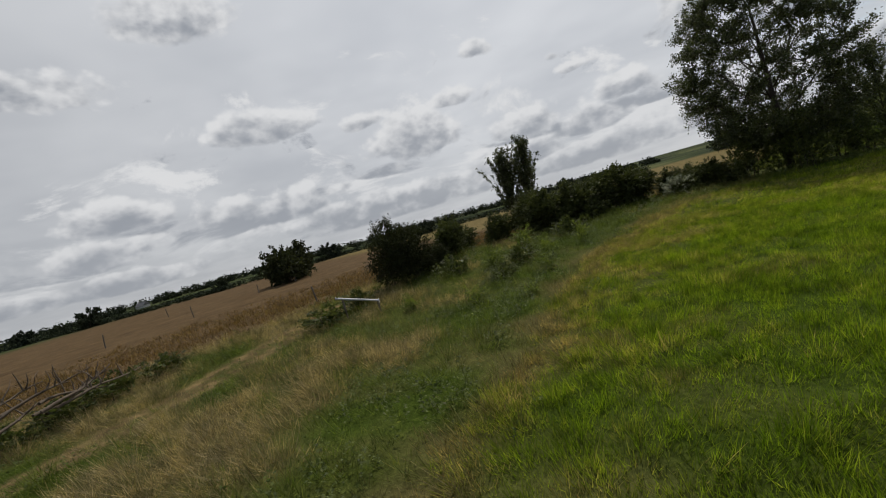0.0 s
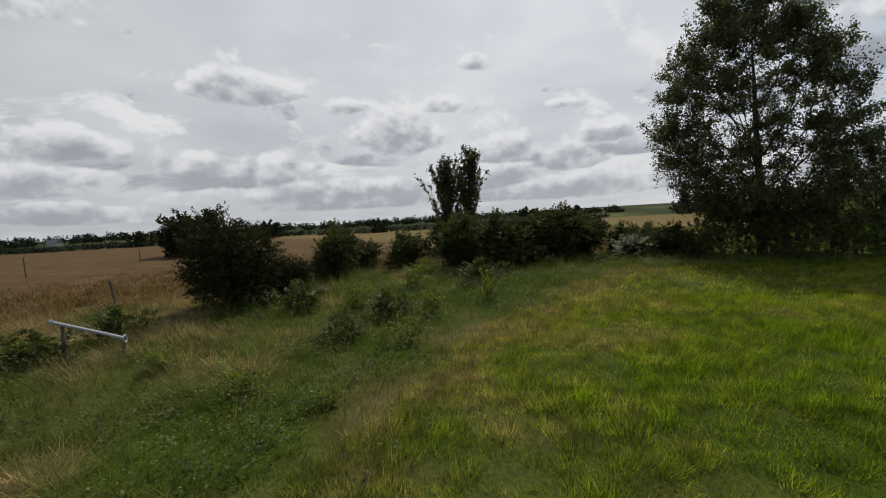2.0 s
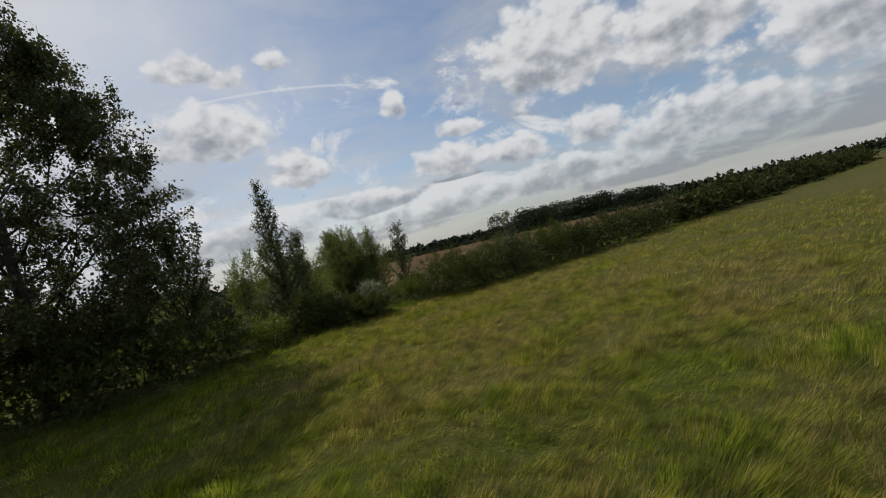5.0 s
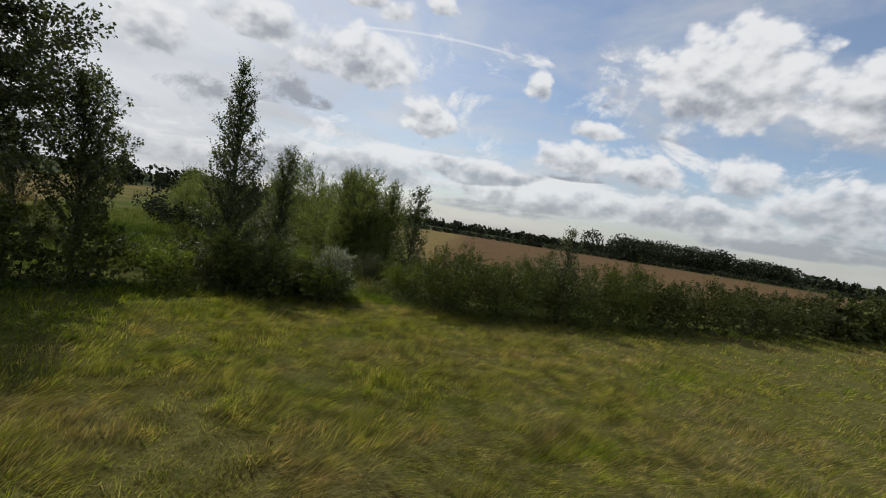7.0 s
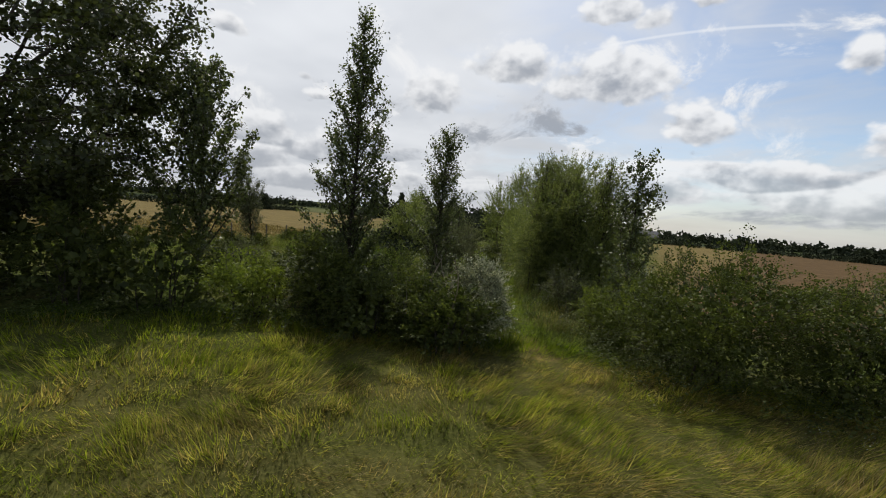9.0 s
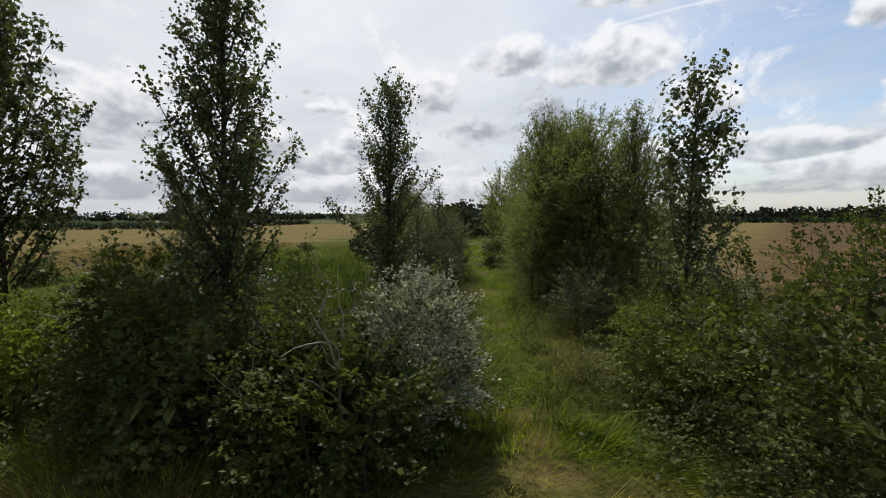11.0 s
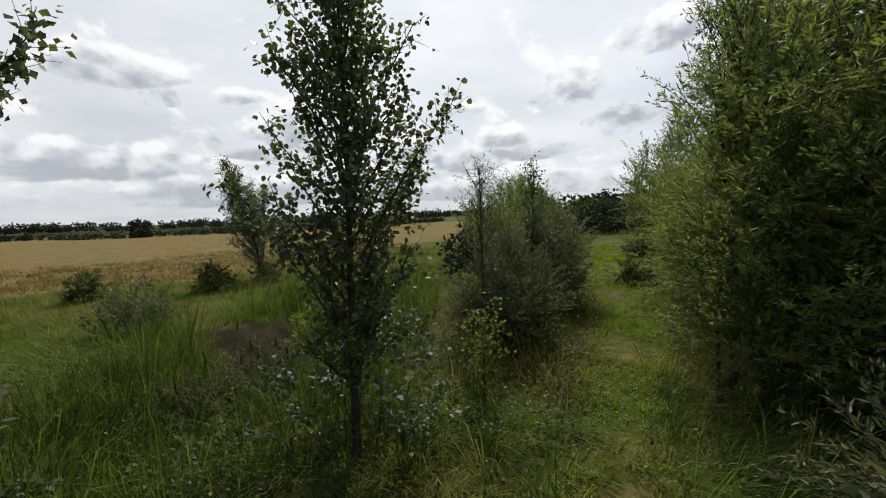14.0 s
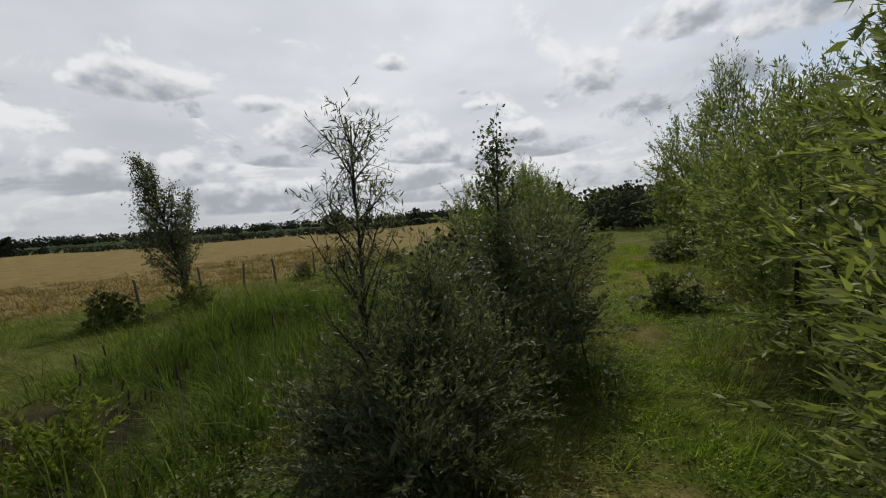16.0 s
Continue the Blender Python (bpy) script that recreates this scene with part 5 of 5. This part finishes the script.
# ---- grass ----
def blades(rng, x, y, height, width, dry, lean, curved):
    """Tapering blades that bend over sideways: short ones straight, long ones in two joints."""
    n = len(x)
    a = rng.uniform(0, 2 * np.pi, n)
    side = np.stack([np.cos(a), np.sin(a), np.zeros(n)], 1)
    root = np.stack([x, y, terrain(x, y) - 0.02], 1)
    h, w = height[:, None], width[:, None]
    lean = np.concatenate([lean, np.zeros((n, 1))], 1)
    droop = 1 / np.sqrt(1 + 0.8 * (lean**2).sum(1, keepdims=True))
    tip = root + (lean * 0.95 + UP * 0.95) * h * droop
    if not curved:
        v = np.stack([root - side * w / 2, root + side * w / 2, tip], 1)
        return v.reshape(-1, 3), np.arange(3 * n, dtype=np.int32).reshape(-1, 3), np.repeat(dry, 3)
    mid = root + (lean * 0.30 + UP * 0.64) * h * droop
    v = np.stack([root - side * w / 2, root + side * w / 2, mid + side * w * 0.4, mid - side * w * 0.4, tip], 1).reshape(-1, 3)
    f = (np.arange(n)[:, None, None] * 5 + np.array([(0, 1, 2), (0, 2, 3), (3, 2, 4)])).reshape(-1, 3)
    return v, f, np.repeat(dry, 5)


def scatter(rng, box, per_m2, keep):
    x0, y0, x1, y1 = box
    n = int((x1 - x0) * (y1 - y0) * per_m2)
    x, y = rng.uniform(x0, x1, n), rng.uniform(y0, y1, n)
    m = rng.uniform(size=n) < keep(x, y)
    return x[m], y[m]


def sow(name, label, seed, box, per_m2, keep, height, width, mat, extra_dry=0.0, wind=0.5, stiff=0.25, lumpy=0.5, tuft=14, reach=0.10, curved=False, star=0.35):
    """Tufts of blades that lean outwards and with the wind; each tuft has its own height and dryness."""
    rng = np.random.default_rng(seed)
    tx, ty = scatter(rng, box, per_m2 / tuft, keep)
    n = len(tx)
    dry = np.clip(zones(tx, ty)[0] + extra_dry + rng.normal(0, 0.16, n) + (0.34 - 0.22 * smooth(ty, -9, 1)) * wobble(tx, ty, 0.4, 12.0), 0, 1)
    tall = height * np.clip(1 + lumpy * (0.8 * wobble(tx, ty, 0.30, 6.0) + 0.55 * wobble(tx, ty, 1.3, 7.0)), 0.22, 2.2) * rng.uniform(0.55, 1.4, n) * (1 + 0.12 * smooth(ty, -8, 3) * (ty < 17.5))
    gust = 0.9 * wobble(tx, ty, 1.3, 8.0) + 0.5 * wobble(tx, ty, 4.0, 9.0) - 0.45
    push = np.stack([np.cos(gust), np.sin(gust)], 1) * (wind * (1 + 1.9 * smooth(ty, -8, 2)) * rng.uniform(0.4, 1.3, n) * (1 + 0.8 * wobble(tx, ty, 0.9, 10.0)))[:, None]
    k = np.repeat(np.arange(n), tuft)
    off = rng.normal(0, reach, (len(k), 2))
    x, y = tx[k] + off[:, 0], ty[k] + off[:, 1]
    spray = star * (1.6 - 1.1 * smooth(ty, -9, 1) * (ty < 17.5))
    lean = push[k] + off * (spray[k] / reach)[:, None] + rng.normal(0, stiff, (len(k), 2))
    h = tall[k] * rng.uniform(0.6, 1.15, len(k))
    d = np.clip(dry[k] + rng.normal(0, 0.10, len(k)), 0, 1)
    v, f, dd = blades(rng, x, y, h, width * rng.uniform(0.6, 1.4, len(k)), d, lean, curved)
    tagged(new(name, quick_mesh(name, v, f, mat, {"dry": dd})), label, "grass", kind="stuff")


OPEN_LINE = [(3.5, -21.5), (-4.5, -13), (-5.5, -6), (-1, 2), (0, 9), (-2.4, 16.5)]
def in_meadow(x, y):
    d_m, s_m = to_line(x, y, MEADOW_EDGE)
    d_h, s_h = to_line(x, y, HEDGE_LINE)
    return (s_h * d_h < 0.8) & (s_m * d_m < 0.5)


def band(x, y, line, a, b):
    d, _ = to_line(x, y, line)
    return (1 - smooth(d, b * 0.8, b)) * smooth(d, a * 0.9, a * 1.1 + 0.01)


def rough_strip(x, y):
    d_m, s_m = to_line(x, y, MEADOW_EDGE)
    d_c, s_c = to_line(x, y, CROP_EDGE)
    bare = zones(x, y)[3]
    return (s_m * d_m > -0.6) & (s_c * d_c < 0.6) & (y < 9) & (bare < 0.15)


def north_side(x, y):
    d_h, s_h = to_line(x, y, HEDGE_LINE)
    _, crop, _, bare, mud, _ = zones(x, y)
    return (s_h * d_h > 0.2) & (crop < 0.5) & (bare < 0.5) & (mud < 0.5)


def off_path(x, y, a, b):
    d, _ = to_line(x, y, FOOTPATH)
    wide = 0.32 * smooth(y, 23.5, 27.0)
    return smooth(d - wide, a, b)


sow("meadow_grass", "thick lush green meadow grass bending in the wind", 401, (-16, -26, 12, 20), 1050, lambda x, y: in_meadow(x, y) * band(x, y, OPEN_LINE, 0.0, 6.5), 0.20, 0.0115, GRASS, lumpy=1.05, tuft=16, reach=0.12, wind=0.5, star=0.2, stiff=0.18)
sow("meadow_grass", "windblown meadow grass going to straw", 402, (-18, -30, 20, 26), 230, lambda x, y: in_meadow(x, y) * band(x, y, OPEN_LINE, 5.5, 14.0), 0.22, 0.021, GRASS, star=0.25, wind=0.45, reach=0.17, lumpy=0.8)
sow("meadow_grass", "windblown meadow grass over the open field", 403, (-20, -34, 44, 44), 36, lambda x, y: in_meadow(x, y) * band(x, y, OPEN_LINE, 12.5, 36.0), 0.25, 0.046, GRASS, reach=0.25)
sow("seed_grass", "fine tan grass seed stalks swept over in the meadow", 412, (-14, -14, 10, 19), 110, lambda x, y: in_meadow(x, y) * band(x, y, OPEN_LINE, 0.0, 11.0) * smooth(zones(x, y)[0], 0.30, 0.65), 0.34, 0.005, SEED, wind=0.9, tuft=10, reach=0.16)
sow("rough_grass", "rough tussocky grass in the field margin", 404, (-27, -36, 3, 9), 165, lambda x, y: rough_strip(x, y) * (0.7 + 0.3 * smooth(to_line(x, y, MEADOW_EDGE)[0], 0.6, 1.6)), 0.42, 0.012, RUSH, lumpy=0.8, tuft=18, reach=0.17)
sow("seed_grass", "dry fawn grass seed heads in the field margin", 405, (-24, -34, 2, 2), 320, lambda x, y: rough_strip(x, y) * smooth(to_line(x, y, MEADOW_EDGE)[0], 2.0, 3.5) * smooth(zones(x, y)[0], 0.45, 0.75), 0.5, 0.011, SEED, wind=0.7, reach=0.2)
sow("long_grass", "long green grass beside the trodden path", 406, (-16, 17, 0, 34), 290, lambda x, y: north_side(x, y) * off_path(x, y, 0.12, 0.5) * (1 - smooth(np.hypot(x + 7, y - 23), 8, 11)), 0.54, 0.011, RUSH, lumpy=0.9, tuft=18, reach=0.12, curved=True, wind=0.75, star=0.55)
sow("path_grass", "short trodden green grass on the path", 407, (-24, 15, 0, 46), 620, lambda x, y: north_side(x, y) * (1 - off_path(x, y, 0.3, 0.7)), 0.16, 0.012, GRASS, extra_dry=-0.25, lumpy=0.9, reach=0.12)
sow("long_grass", "tall green grass beyond the ditch", 408, (-34, 14, -8, 52), 80, lambda x, y: north_side(x, y) * off_path(x, y, 0.5, 1.2) * smooth(np.hypot(x + 7, y - 23), 8, 10), 0.5, 0.018, RUSH, extra_dry=-0.1, lumpy=0.6, tuft=18, reach=0.2)
sow("reed_grass", "tall upright green reeds in the ditch", 409, (-24, 18.5, -9, 29), 240, lambda x, y: north_side(x, y) * (to_line(x, y, DITCH)[0] < 2.6) * (np.hypot(x + 13.0, y - 22.8) > 0.75) * (np.hypot((x + 15.4) * 0.75, y - 22.8) > 1.5), 0.95, 0.012, REED, extra_dry=-0.25, wind=0.2, stiff=0.12, reach=0.16, curved=True)
sow("seed_grass", "pale dry seed heads beside the path", 410, (-13, 18, -3, 30), 40, lambda x, y: north_side(x, y) * off_path(x, y, 0.3, 0.8), 0.55, 0.007, SEED, tuft=8, reach=0.15)
def crop_edge(x, y):
    return smooth(zones(x, y)[1], 0.4, 0.9) * (1 - smooth(to_line(x, y, CROP_EDGE)[0], 6, 22))


sow("barley", "ripe brown crop edge", 411, (-60, -52, -12, 8), 50, crop_edge, 0.36, 0.04, CROP, extra_dry=-1.0, lumpy=0.15, reach=0.25)
sow("barley", "ripe golden crop edge", 413, (-60, 8, -20, 40), 50, crop_edge, 0.36, 0.04, CROP, extra_dry=1.0, lumpy=0.15, reach=0.25)


# ---- leafy weeds among the grass ----
def weeds(name, label, seed, box, per_m2, keep, height, leaf, mat, narrow=0.6):
    """Low broad-leaved plants: upright stalks with leaves all the way up, tall and short in drifts."""
    rng = np.random.default_rng(seed)
    tx, ty = scatter(rng, box, per_m2, keep)
    n = len(tx)
    tall = height * np.clip(0.9 + 0.7 * wobble(tx, ty, 0.45, 13.0), 0.2, 1.9) * rng.uniform(0.6, 1.3, n)
    k = np.repeat(np.arange(n), 7)
    u = rng.uniform(0.15, 1.0, len(k))
    lean = rng.normal(0, 0.18, (n, 2))[k] + np.array((0.12, -0.05))
    base = np.stack([tx[k], ty[k], terrain(tx, ty)[k]], 1)
    base = base + np.concatenate([lean, np.ones((len(k), 1))], 1) * (u * tall[k])[:, None] + rng.normal(0, 0.03, (len(k), 3)) * np.array((1, 1, 0.3))
    a = rng.uniform(0, 2 * np.pi, len(k))
    way = unit(np.stack([np.cos(a), np.sin(a), rng.uniform(-0.3, 0.7, len(k))], 1))
    size = leaf * rng.uniform(0.6, 1.3, len(k)) * (1.25 - 0.5 * u)
    v, f = leaf_array(base, way, unit(rng.normal(0, 0.5, (len(k), 3)) + UP), size, size * narrow)
    tagged(new(name, quick_mesh(name, v, f, mat)), label, "weeds", kind="stuff")


weeds("weed_growth", "dark nettles, docks and thistles in the field margin", 421, (-24, -34, 2, 4), 24, lambda x, y: rough_strip(x, y) * smooth(-wobble(x, y, 1.1, 14.0) - 2.0 * (zones(x, y)[0] - 0.36), -0.1, 0.45), 0.5, 0.07, WEED)
weeds("weed_growth", "leafy weeds along the foot of hedge and thicket", 422, (-16, 8, 12, 24), 60, lambda x, y: in_meadow(x, y) * (1 - smooth(np.minimum(to_line(x, y, HEDGE_LINE)[0], to_line(x, y, MEADOW_EDGE)[0] + 0.3), 0.3, 1.5)) * (y > 6) * off_path(x, y, 0.8, 1.3), 0.45, 0.07, WEED)
weeds("weed_growth", "mixed green weeds in the long grass by the path", 423, (-15, 18, -1, 33), 80, lambda x, y: north_side(x, y) * off_path(x, y, 0.15, 0.5) * smooth(wobble(x, y, 0.9, 15.0), -0.2, 0.5), 0.5, 0.055, BRAMBLE)
weeds("clover_growth", "low clover and plantain on the trodden path", 424, (-16, 17, -1, 36), 70, lambda x, y: north_side(x, y) * (1 - off_path(x, y, 0.3, 0.8)), 0.11, 0.036, FRESH)
weeds("white_flowers", "tiny white flower heads along the hedge foot", 425, (-4, 13, 12, 22), 9, lambda x, y: in_meadow(x, y) * (1 - smooth(to_line(x, y, HEDGE_LINE)[0], 0.8, 2.4)) * (x > -1.5), 0.5, 0.022, SILVER, 0.9)
